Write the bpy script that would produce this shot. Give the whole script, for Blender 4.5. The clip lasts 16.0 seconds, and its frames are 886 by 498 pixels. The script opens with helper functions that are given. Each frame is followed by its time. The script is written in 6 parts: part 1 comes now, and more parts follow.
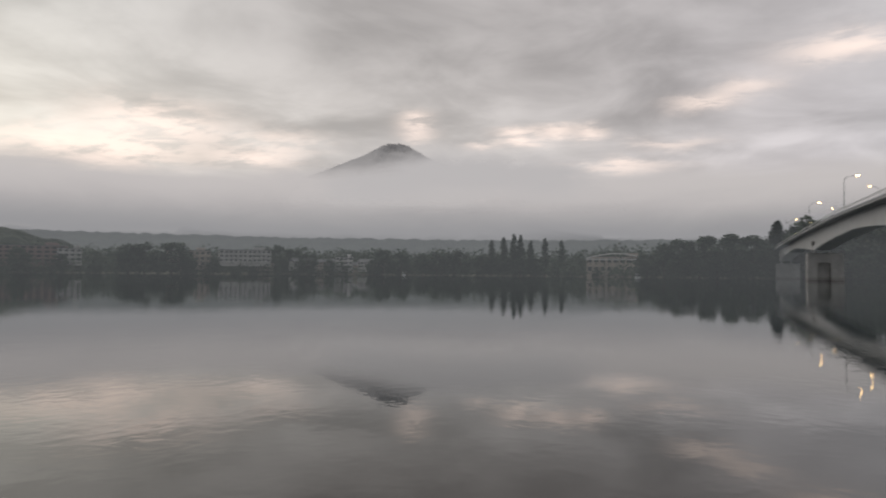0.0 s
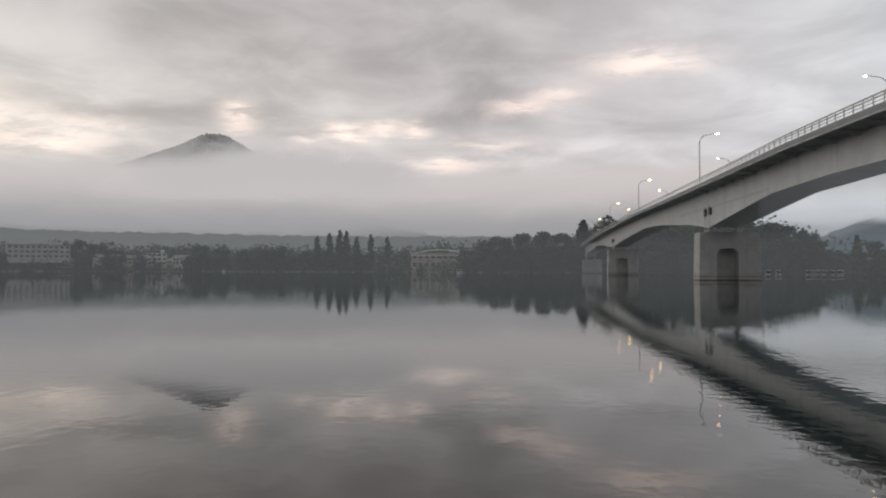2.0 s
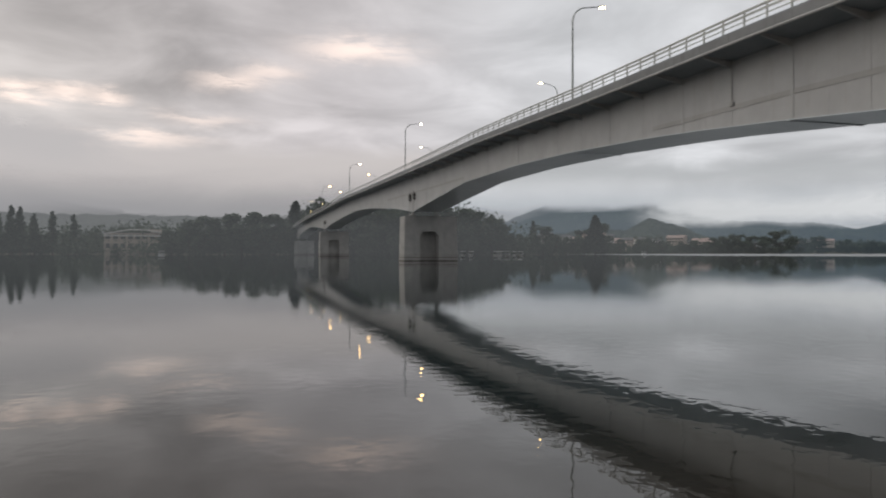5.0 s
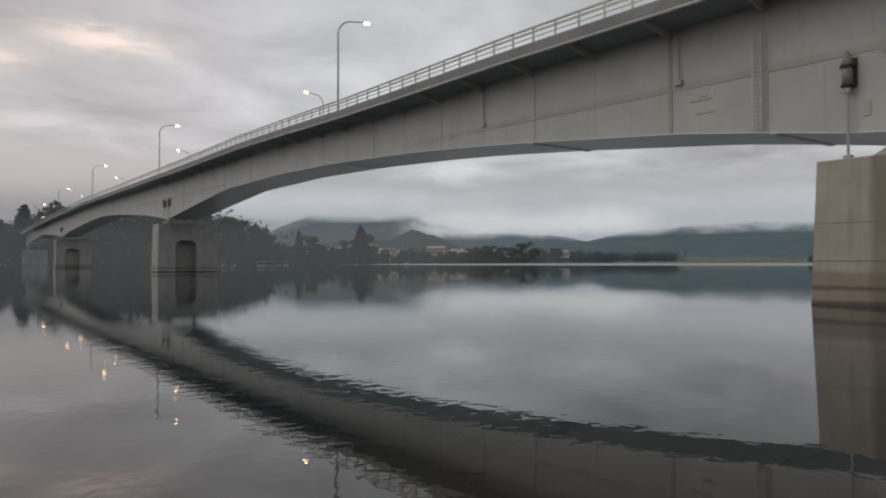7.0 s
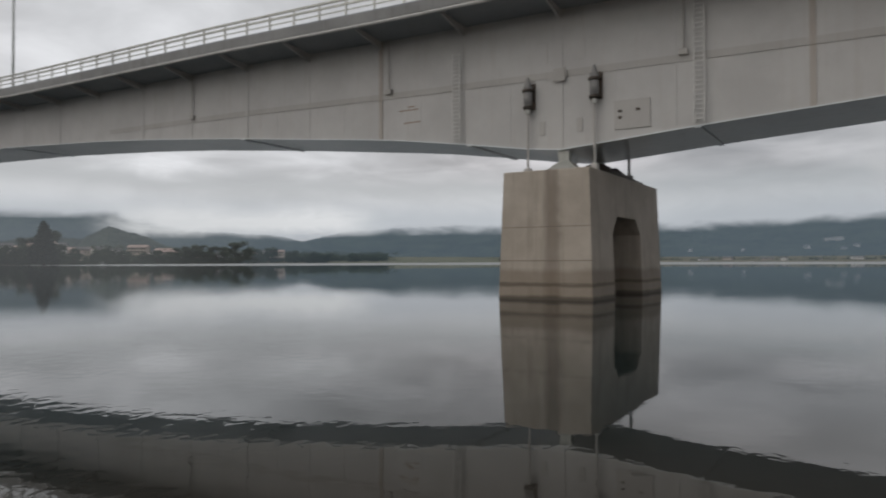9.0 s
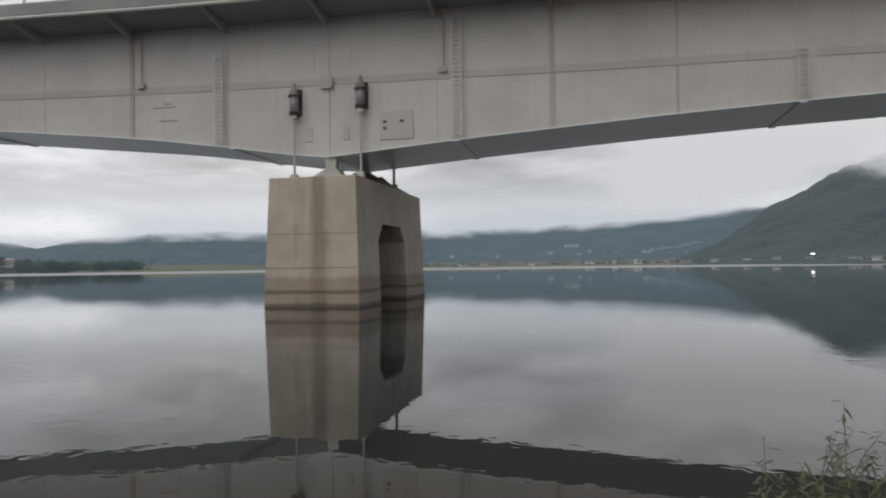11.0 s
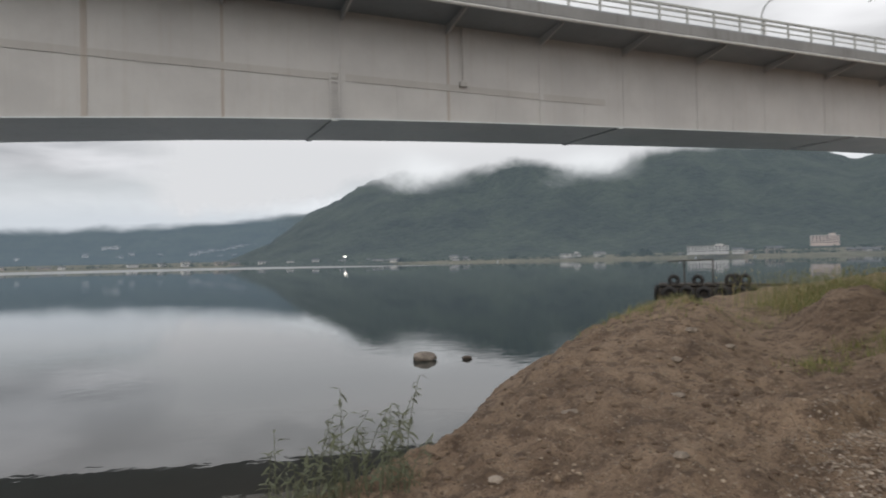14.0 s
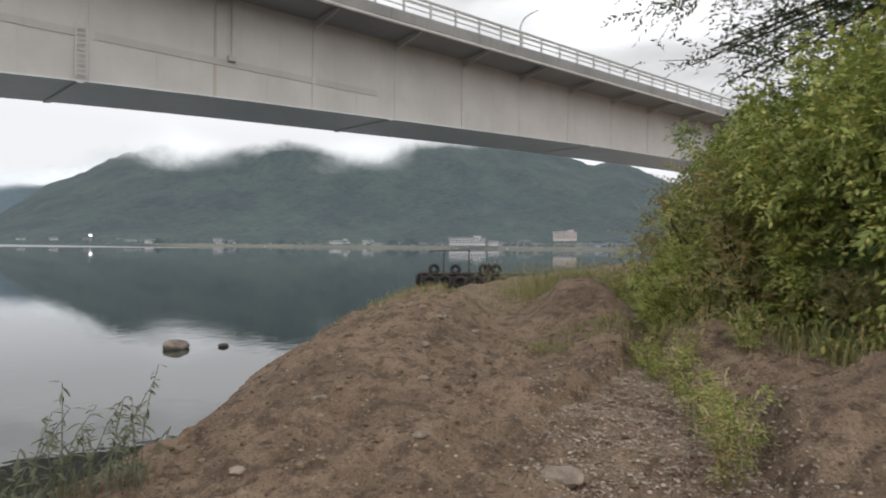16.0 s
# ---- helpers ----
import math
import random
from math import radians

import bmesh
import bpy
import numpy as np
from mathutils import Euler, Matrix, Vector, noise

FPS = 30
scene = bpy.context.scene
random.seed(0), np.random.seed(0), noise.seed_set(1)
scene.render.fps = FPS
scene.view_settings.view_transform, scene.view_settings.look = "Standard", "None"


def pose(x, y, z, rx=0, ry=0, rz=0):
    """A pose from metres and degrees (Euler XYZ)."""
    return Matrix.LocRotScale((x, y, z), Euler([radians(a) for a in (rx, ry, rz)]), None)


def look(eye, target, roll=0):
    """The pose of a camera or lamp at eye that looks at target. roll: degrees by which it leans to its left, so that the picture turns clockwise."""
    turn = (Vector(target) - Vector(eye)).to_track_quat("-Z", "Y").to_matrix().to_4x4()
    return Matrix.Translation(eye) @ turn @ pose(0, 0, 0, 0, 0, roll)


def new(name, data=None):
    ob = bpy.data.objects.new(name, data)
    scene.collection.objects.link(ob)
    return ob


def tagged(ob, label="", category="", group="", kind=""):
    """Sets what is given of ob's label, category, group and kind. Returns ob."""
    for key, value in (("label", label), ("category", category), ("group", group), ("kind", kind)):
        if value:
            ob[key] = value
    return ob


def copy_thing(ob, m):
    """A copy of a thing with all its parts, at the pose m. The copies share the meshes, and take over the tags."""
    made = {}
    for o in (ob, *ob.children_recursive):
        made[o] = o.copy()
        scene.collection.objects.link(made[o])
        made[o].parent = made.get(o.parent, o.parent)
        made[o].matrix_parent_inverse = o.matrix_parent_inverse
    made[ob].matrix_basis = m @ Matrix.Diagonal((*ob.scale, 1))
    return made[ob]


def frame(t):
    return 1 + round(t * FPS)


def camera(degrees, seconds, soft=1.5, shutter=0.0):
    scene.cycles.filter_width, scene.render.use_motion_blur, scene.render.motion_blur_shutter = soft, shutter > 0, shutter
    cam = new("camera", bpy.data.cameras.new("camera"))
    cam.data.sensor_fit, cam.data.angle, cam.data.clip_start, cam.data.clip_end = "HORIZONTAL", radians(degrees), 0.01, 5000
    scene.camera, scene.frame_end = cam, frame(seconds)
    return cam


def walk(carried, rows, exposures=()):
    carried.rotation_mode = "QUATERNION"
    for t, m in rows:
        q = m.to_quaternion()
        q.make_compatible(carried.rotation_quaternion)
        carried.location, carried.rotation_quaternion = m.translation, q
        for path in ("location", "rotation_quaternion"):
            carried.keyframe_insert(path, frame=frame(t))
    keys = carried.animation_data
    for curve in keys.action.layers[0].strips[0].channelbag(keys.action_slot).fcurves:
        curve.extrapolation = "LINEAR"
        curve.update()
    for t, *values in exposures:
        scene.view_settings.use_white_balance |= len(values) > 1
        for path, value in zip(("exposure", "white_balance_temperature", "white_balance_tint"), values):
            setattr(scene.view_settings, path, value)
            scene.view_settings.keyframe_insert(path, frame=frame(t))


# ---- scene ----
# the camera turns on the spot, held at arm's length
cam = camera(65.16, 16.0, 2.0, 0.35)
PATH = [  # seconds, x, y, z, yaw, pitch, roll
    (0.0, -0.297, -0.118, 2.0, 111.7, 2.0, 0.43),
    (0.5, -0.308, -0.087, 2.0, 105.69, 1.73, -0.03),
    (1.0, -0.313, -0.068, 2.0, 102.33, 1.84, 0.54),
    (1.5, -0.315, -0.055, 2.0, 99.88, 2.1, 0.51),
    (2.0, -0.317, -0.041, 2.0, 97.39, 1.74, 0.15),
    (2.5, -0.319, -0.022, 2.0, 94.01, 1.41, -0.06),
    (3.0, -0.32, 0.0, 2.0, 89.93, 0.91, -0.05),
    (5.3, -0.303, 0.103, 2.0, 71.18, 0.56, 0.05),
    (5.5, -0.299, 0.114, 2.0, 69.17, 0.79, 0.01),
    (6.0, -0.287, 0.142, 2.0, 63.57, 0.71, -0.32),
    (6.5, -0.276, 0.163, 2.0, 59.45, 0.88, -0.14),
    (7.0, -0.261, 0.184, 2.0, 54.8, 1.09, -0.04),
    (7.5, -0.248, 0.202, 2.0, 50.85, 1.13, -0.5),
    (8.0, -0.224, 0.228, 2.0, 44.55, 0.99, 0.0),
    (8.5, -0.201, 0.249, 2.0, 39.01, 1.2, 0.23),
    (9.0, -0.168, 0.272, 2.0, 31.63, 1.05, -0.17),
    (11.3, -0.053, 0.316, 2.0, 9.45, 1.1, -0.57),
    (11.5, -0.039, 0.318, 2.0, 6.91, 0.81, -0.41),
    (12.0, -0.001, 0.32, 2.0, 0.26, 1.04, -0.38),
    (12.5, 0.026, 0.319, 2.0, -4.74, 1.17, -0.49),
    (13.0, 0.069, 0.312, 2.0, -12.46, 1.03, -0.86),
    (13.5, 0.095, 0.306, 2.0, -17.25, 1.16, -0.8),
    (14.0, 0.127, 0.294, 2.0, -23.41, 1.07, -1.25),
    (14.5, 0.149, 0.283, 2.0, -27.77, 0.88, -1.22),
    (15.0, 0.176, 0.268, 2.0, -33.28, -0.15, -0.76),
    (15.5, 0.198, 0.251, 2.0, -38.32, 0.24, 1.11),
    (16.0, 0.215, 0.237, 2.0, -42.3, -0.17, 0.54),
]


def aim(yaw, pitch, roll):
    """Turn of a camera: yaw to the left of +y, pitch up, roll to its left."""
    k, p = radians(yaw), radians(pitch)
    return Vector((-math.sin(k) * math.cos(p), math.cos(k) * math.cos(p), math.sin(p)))


walk(cam, [(t, look((x, y, z), Vector((x, y, z)) + aim(a, p, 0), r)) for t, x, y, z, a, p, r in PATH],
     exposures=((0.0, -0.22), (0.5, -0.14), (1.5, -0.10), (3.0, -0.04), (5.5, -0.16), (7.0, -0.26), (9.0, -0.06), (11.5, 0.34), (12.5, 0.47), (14.0, 0.45), (14.5, 0.42), (15.2, 0.55), (16.0, 0.75)))

# ---- world, sun and exposure ----
SUN_AZ, SUN_EL = 150.0, 9.0   # degrees to the left of +y, and up
world = bpy.data.worlds.new("overcast_dawn")
scene.world = world
world.use_nodes = True
wt = world.node_tree
wt.nodes.clear()


def node(tree, kind, **props):
    n = tree.nodes.new(kind)
    for key, value in props.items():
        if key in n.inputs:
            n.inputs[key].default_value = value
    return n


class Graph:
    """Short ways to wire up shader nodes."""

    def __init__(self, tree):
        self.t = tree

    def put(self, sock, value):
        if isinstance(value, bpy.types.NodeSocket):
            self.t.links.new(value, sock)
        elif value is not None:
            sock.default_value = value

    def math(self, op, a, b=None, c=None, clamp=False):
        n = self.t.nodes.new("ShaderNodeMath")
        n.operation, n.use_clamp = op, clamp
        for sock, value in zip(n.inputs, (a, b, c)):
            self.put(sock, value)
        return n.outputs[0]

    def vmath(self, op, a, b=None):
        n = self.t.nodes.new("ShaderNodeVectorMath")
        n.operation = op
        self.put(n.inputs[0], a)
        if b is not None:
            self.put(n.inputs[1], b)
        return n.outputs["Value"] if op in ("DOT_PRODUCT", "LENGTH") else n.outputs["Vector"]

    def noise(self, vec, scale, detail=4.0, rough=0.55, distort=0.0):
        n = self.t.nodes.new("ShaderNodeTexNoise")
        self.put(n.inputs["Vector"], vec)
        n.inputs["Scale"].default_value = scale
        n.inputs["Detail"].default_value = detail
        n.inputs["Roughness"].default_value = rough
        n.inputs["Distortion"].default_value = distort
        return n.outputs["Fac"]

    def voronoi(self, vec, scale):
        n = self.t.nodes.new("ShaderNodeTexVoronoi")
        self.put(n.inputs["Vector"], vec)
        n.inputs["Scale"].default_value = scale
        return n

    def ramp(self, value, lo, hi, a=0.0, b=1.0, smooth=True):
        n = self.t.nodes.new("ShaderNodeMapRange")
        n.interpolation_type = "SMOOTHSTEP" if smooth else "LINEAR"
        for sock, v in zip(n.inputs, (value, lo, hi, a, b)):
            self.put(sock, v)
        return n.outputs[0]

    def mix(self, fac, a, b):
        n = self.t.nodes.new("ShaderNodeMix")
        n.data_type = "RGBA"
        self.put(n.inputs["Factor"], fac)
        self.put(n.inputs[6], a if isinstance(a, bpy.types.NodeSocket) else (*a, 1))
        self.put(n.inputs[7], b if isinstance(b, bpy.types.NodeSocket) else (*b, 1))
        return n.outputs[2]

    def scaled(self, vec, s):
        n = self.t.nodes.new("ShaderNodeVectorMath")
        n.operation = "MULTIPLY"
        self.put(n.inputs[0], vec)
        n.inputs[1].default_value = s
        return n.outputs["Vector"]

    def comb(self, x, y, z):
        n = self.t.nodes.new("ShaderNodeCombineXYZ")
        for sock, v in zip(n.inputs, (x, y, z)):
            self.put(sock, v)
        return n.outputs[0]

    def sep(self, vec):
        n = self.t.nodes.new("ShaderNodeSeparateXYZ")
        self.put(n.inputs[0], vec)
        return n.outputs


def heading(az, el=0.0):
    a, e = radians(az), radians(el)
    return Vector((-math.sin(a) * math.cos(e), math.cos(a) * math.cos(e), math.sin(e)))


def build_world():
    g = Graph(wt)
    co = wt.nodes.new("ShaderNodeTexCoord").outputs["Generated"]
    x, y, z = g.sep(co)
    up = g.math("ABSOLUTE", z)
    # a cloud deck seen in perspective
    den = g.math("ADD", up, 0.10)
    flat = g.comb(g.math("DIVIDE", x, den), g.math("DIVIDE", y, den), 0.0)
    big = g.noise(flat, 0.62, 3.0, 0.5, 0.6)
    mid = g.noise(flat, 1.7, 5.0, 0.55, 0.4)
    fine = g.noise(g.scaled(flat, (1.5, 0.9, 1)), 3.8, 8.0, 0.62, 0.35)
    sky = wt.nodes.new("ShaderNodeTexSky")
    sky.sky_type, sky.sun_disc = "NISHITA", False
    sky.sun_elevation, sky.sun_rotation = radians(SUN_EL), radians(-SUN_AZ)
    toward = g.vmath("DOT_PRODUCT", co, tuple(heading(SUN_AZ, 8)))
    warm = g.ramp(toward, 0.35, 1.0)
    peak = g.ramp(g.vmath("DOT_PRODUCT", co, tuple(heading(104, 9))), 0.72, 1.0)
    north = g.ramp(g.vmath("DOT_PRODUCT", co, tuple(heading(-34, 10))), 0.74, 1.0)
    northwest = g.ramp(g.vmath("DOT_PRODUCT", co, tuple(heading(55, 9))), 0.88, 1.0)
    base = g.mix(g.ramp(up, 0.02, 0.5), (0.465, 0.455, 0.47), (0.37, 0.37, 0.375))
    base = g.mix(north, base, (0.525, 0.525, 0.535))
    base = g.mix(g.math("MULTIPLY", northwest, 0.8), base, (0.545, 0.555, 0.575))
    base = g.mix(g.math("MULTIPLY", warm, g.ramp(up, 0.14, 0.40, 0.85, 0.4)), base, (0.80, 0.77, 0.705))
    base = g.mix(g.math("MULTIPLY", peak, 0.4), base, (0.54, 0.475, 0.475))
    shade = g.math("ADD", g.ramp(big, 0.3, 0.72, 0.74, 1.16), g.ramp(mid, 0.3, 0.75, -0.17, 0.17))
    lum = wt.nodes.new("ShaderNodeVectorMath")
    lum.operation = "SCALE"
    g.put(lum.inputs[0], base)
    g.put(lum.inputs["Scale"], shade)
    # rifts where the lit upper cloud shows, low in the sky by the peak
    az = g.math("MULTIPLY", g.math("ARCTAN2", g.math("MULTIPLY", x, -1.0), y), 57.2958)
    el = g.math("MULTIPLY", g.math("ARCSINE", up), 57.2958)
    ragged = g.math("MULTIPLY", g.math("SUBTRACT", g.noise(flat, 3.4, 6.0, 0.62), 0.5), 2.6)
    band = 0.0
    for a0, e0, wa, we, k in ((102.6, 8.1, 3.0, 0.55, 1.2), (97.2, 8.5, 3.6, 0.5, 0.85), (105.4, 11.1, 1.8, 0.6, 1.0), (102.3, 11.6, 1.3, 0.45, 0.8), (99.6, 11.3, 1.2, 0.5, 0.8), (108.6, 10.3, 1.3, 0.4, 0.8), (114.0, 11.9, 1.3, 1.0, 1.1), (91.0, 13.2, 2.4, 0.6, 0.7), (93.5, 10.3, 3.0, 0.5, 0.5),
                              (81.0, 16.2, 4.0, 1.0, 0.9), (88.0, 14.2, 2.5, 0.7, 0.6), (127.0, 8.9, 3.5, 0.7, 0.8), (139.0, 8.8, 6.0, 1.3, 1.2), (134.5, 11.2, 5.0, 1.6, 1.0), (125.0, 10.2, 3.5, 0.9, 0.6)):
        da = g.math("DIVIDE", g.math("SUBTRACT", az, a0), wa)
        de = g.math("DIVIDE", g.math("ADD", g.math("SUBTRACT", el, e0), ragged), we)
        r2 = g.math("ADD", g.math("MULTIPLY", da, da), g.math("MULTIPLY", de, de))
        band = g.math("ADD", band, g.math("MULTIPLY", g.math("EXPONENT", g.math("MULTIPLY", r2, -1.0)), k), clamp=True)
    rift = g.math("MULTIPLY", g.ramp(fine, 0.38, 0.54, 0.25, 1.0), g.ramp(mid, 0.20, 0.42, 0.4, 1.0))
    glow = g.math("MULTIPLY", g.math("MULTIPLY", band, rift), 0.85)
    cloud = g.mix(glow, lum.outputs[0], (1.06, 0.87, 0.77))
    # even grey haze near the horizon
    haze = g.mix(north, (0.41, 0.40, 0.42), (0.525, 0.525, 0.535))
    haze = g.mix(g.math("MULTIPLY", northwest, 0.8), haze, (0.55, 0.56, 0.58))
    cloud = g.mix(g.ramp(up, 0.03, 0.13, 0.85, 0.0), cloud, haze)
    bg1 = node(wt, "ShaderNodeBackground", Strength=1.38)
    g.put(bg1.inputs[0], cloud)
    bg2 = node(wt, "ShaderNodeBackground", Strength=0.06)
    g.put(bg2.inputs[0], sky.outputs[0])
    mixer = wt.nodes.new("ShaderNodeMixShader")
    mixer.inputs[0].default_value = 0.94
    wt.links.new(bg2.outputs[0], mixer.inputs[1])
    wt.links.new(bg1.outputs[0], mixer.inputs[2])
    out = wt.nodes.new("ShaderNodeOutputWorld")
    wt.links.new(mixer.outputs[0], out.inputs[0])


build_world()
sun = new("sun", bpy.data.lights.new("sun", "SUN"))
sun.data.energy, sun.data.angle, sun.data.color = 0.5, radians(50), (1.0, 0.93, 0.84)
sun.matrix_world = look(heading(SUN_AZ, 42) * 50, (0, 0, 0))

# ---- materials ----


def material(name):
    m = bpy.data.materials.new(name)
    m.use_nodes = True
    t = m.node_tree
    t.nodes.clear()
    out = t.nodes.new("ShaderNodeOutputMaterial")
    b = t.nodes.new("ShaderNodeBsdfPrincipled")
    t.links.new(b.outputs[0], out.inputs[0])
    return m, Graph(t), b, out


def coords(g, kind="Object"):
    return g.t.nodes.new("ShaderNodeTexCoord").outputs[kind]


def world_place(g):
    return g.t.nodes.new("ShaderNodeNewGeometry").outputs["Position"]


def bump(g, b, height, strength, distance):
    n = g.t.nodes.new("ShaderNodeBump")
    n.inputs["Strength"].default_value = strength
    n.inputs["Distance"].default_value = distance
    g.put(n.inputs["Height"], height)
    g.put(b.inputs["Normal"], n.outputs[0])
    return n


def surface(name, a, b_col, scale=2.0, rough=0.7, metal=0.0, relief=0.3, depth=0.01, place=True, spread=0.25):
    """A material of two tones at two scales, with fine relief."""
    m, g, b, _ = material(name)
    co = world_place(g) if place else coords(g)
    n1, n2 = g.noise(co, scale, 5.0, 0.6), g.noise(co, scale * 9, 4.0, 0.6)
    f = g.math("ADD", g.ramp(n1, 0.3, 0.7), g.math("MULTIPLY", g.math("SUBTRACT", n2, 0.5), spread * 2), clamp=True)
    g.put(b.inputs["Base Color"], g.mix(f, a, b_col))
    g.put(b.inputs["Roughness"], g.ramp(n2, 0.2, 0.8, max(rough - 0.1, 0.02), min(rough + 0.1, 1)))
    b.inputs["Metallic"].default_value = metal
    if relief:
        bump(g, b, n2, relief, depth)
    return m


def streaked(name, a, b_col, rust, rust_amount, rough=0.6, metal=0.0):
    """Painted steel or concrete with vertical runs of dirt."""
    m, g, b, _ = material(name)
    co = world_place(g)
    n1 = g.noise(co, 0.35, 5.0, 0.6)
    runs = g.noise(g.scaled(co, (1.6, 1.6, 0.10)), 1.6, 5.0, 0.65)
    fine = g.noise(co, 14.0, 4.0, 0.6)
    f = g.math("ADD", g.ramp(n1, 0.3, 0.7), g.math("MULTIPLY", g.math("SUBTRACT", fine, 0.5), 0.5), clamp=True)
    c = g.mix(f, a, b_col)
    c = g.mix(g.math("MULTIPLY", g.ramp(runs, 0.50, 0.74), rust_amount), c, rust)
    g.put(b.inputs["Base Color"], c)
    b.inputs["Roughness"].default_value, b.inputs["Metallic"].default_value = rough, metal
    bump(g, b, fine, 0.15, 0.01)
    return m


M_STEEL = streaked("painted_steel", (0.505, 0.502, 0.502), (0.575, 0.572, 0.570), (0.42, 0.38, 0.345), 0.22, 0.45)
# Underside colour raised above the webs' to stand for light off the water.
M_STEEL_LIFTED = streaked("lightened_steel_underside", (0.70, 0.75, 0.79), (0.76, 0.80, 0.83), (0.52, 0.53, 0.54), 0.4, 0.26)
M_RIB = streaked("weathered_rib", (0.45, 0.44, 0.43), (0.52, 0.51, 0.50), (0.38, 0.34, 0.31), 0.35, 0.6)
M_RIB_RUST = streaked("rust_stained_rib", (0.43, 0.395, 0.365), (0.49, 0.455, 0.425), (0.33, 0.25, 0.20), 0.6, 0.7)
# Overhang: darker and bluer than the webs.
M_OVERHANG = streaked("overhang_grey", (0.29, 0.315, 0.345), (0.35, 0.375, 0.40), (0.24, 0.245, 0.25), 0.4, 0.5)
M_FASCIA = streaked("fascia", (0.24, 0.245, 0.25), (0.31, 0.315, 0.32), (0.16, 0.155, 0.15), 0.5, 0.7)
M_RAIL = surface("galvanised_rail", (0.42, 0.43, 0.41), (0.52, 0.53, 0.51), 3.0, 0.45, 0.5, 0.1)
M_PALE = surface("pale_pipe_paint", (0.56, 0.56, 0.56), (0.66, 0.66, 0.65), 2.0, 0.5)
M_POLE = surface("pole_steel", (0.33, 0.36, 0.35), (0.42, 0.44, 0.43), 2.0, 0.45, 0.4, 0.1)
M_HOUSING = surface("grey_restraint_paint", (0.23, 0.23, 0.24), (0.32, 0.315, 0.31), 3.0, 0.6)
M_RUST = surface("dark_rusty_steel", (0.06, 0.055, 0.05), (0.13, 0.10, 0.08), 4.0, 0.7, 0.3)
M_ASPHALT = surface("asphalt", (0.045, 0.045, 0.047), (0.06, 0.06, 0.06), 3.0, 0.9)


def pier_material(name, tone, tone2, stain=1.0):
    m, g, b, _ = material(name)
    co = world_place(g)
    x, y, z = g.sep(co)
    n1 = g.noise(co, 0.5, 6.0, 0.6)
    runs = g.noise(g.scaled(co, (1.1, 1.1, 0.07)), 1.5, 6.0, 0.6)
    fine = g.noise(co, 18.0, 5.0, 0.65)
    c = g.mix(g.ramp(n1, 0.3, 0.7), tone, tone2)
    c = g.mix(g.math("MULTIPLY", g.ramp(runs, 0.50, 0.74), 0.42 * stain), c, (0.21, 0.17, 0.135))
    run = g.math("ABSOLUTE", g.math("ADD", x, g.math("ADD", 13.75, g.math("MULTIPLY", n1, 0.9))))
    c = g.mix(g.math("MULTIPLY", g.ramp(run, 0.60, 0.18), 0.50), c, (0.17, 0.135, 0.11))
    # old water marks
    zz = g.math("ADD", z, g.math("MULTIPLY", g.math("SUBTRACT", n1, 0.5), 0.35))
    c = g.mix(g.math("MULTIPLY", g.ramp(zz, 1.75, 1.35), 0.50 * stain), c, (0.17, 0.125, 0.085))
    c = g.mix(g.math("MULTIPLY", g.ramp(g.math("ABSOLUTE", g.math("SUBTRACT", zz, 0.78)), 0.16, 0.02), 0.6), c, (0.09, 0.07, 0.05))
    c = g.mix(g.math("MULTIPLY", g.ramp(zz, 0.30, 0.08), 0.75), c, (0.06, 0.05, 0.04))
    c = g.mix(g.math("MULTIPLY", g.ramp(fine, 0.55, 0.75), 0.35), c, (0.22, 0.19, 0.15))
    g.put(b.inputs["Base Color"], c)
    b.inputs["Roughness"].default_value = 0.85
    bump(g, b, fine, 0.35, 0.02)
    return m


M_PIER = pier_material("pier_concrete", (0.43, 0.38, 0.325), (0.53, 0.475, 0.415))
M_PIER_GREY = pier_material("grey_pier_concrete", (0.40, 0.395, 0.385), (0.50, 0.49, 0.475), 0.3)


def water_material():
    m, g, b, _ = material("lake_water")
    co = world_place(g)
    b.inputs["Base Color"].default_value = (0.022, 0.027, 0.026, 1)
    x, y, z = g.sep(co)
    far = g.vmath("LENGTH", co)
    # Wind-ruffled band: rougher, with its sky glint painted pale into the base colour.
    breeze_glint = g.math("MULTIPLY", g.math("MULTIPLY", g.ramp(far, 400.0, 450.0), g.ramp(far, 1800.0, 2200.0, 1.0, 0.0)), g.math("MULTIPLY", g.math("MULTIPLY", g.ramp(y, 240.0, 330.0), g.ramp(x, 120.0, 230.0, 1.0, 0.0)), g.ramp(g.noise(g.scaled(co, (1, 1, 1)), 0.006, 3.0, 0.5), 0.22, 0.36)))
    deep = g.mix(g.ramp(far, 5.0, 11.0), (0.044, 0.039, 0.033), (0.013, 0.022, 0.023))
    g.put(b.inputs["Base Color"], g.mix(breeze_glint, deep, (0.40, 0.42, 0.43)))
    g.put(b.inputs["Roughness"], g.math("ADD", 0.015, g.math("MULTIPLY", breeze_glint, 0.75)))
    b.inputs["IOR"].default_value = 1.40
    small = g.noise(co, 3.6, 2.0, 0.45, 0.3)
    wide = g.noise(co, 0.75, 2.0, 0.5)
    patch = g.math("MULTIPLY", g.ramp(g.noise(co, 0.05, 3.0, 0.5), 0.36, 0.64, 0.3, 1.0), g.ramp(far, 20.0, 170.0, 1.0, 0.35))
    h = g.math("MULTIPLY", g.math("ADD", g.math("MULTIPLY", small, 0.20), g.math("MULTIPLY", wide, 0.22)), patch)
    bump(g, b, h, 0.7, 0.02)
    return m


M_WATER = water_material()


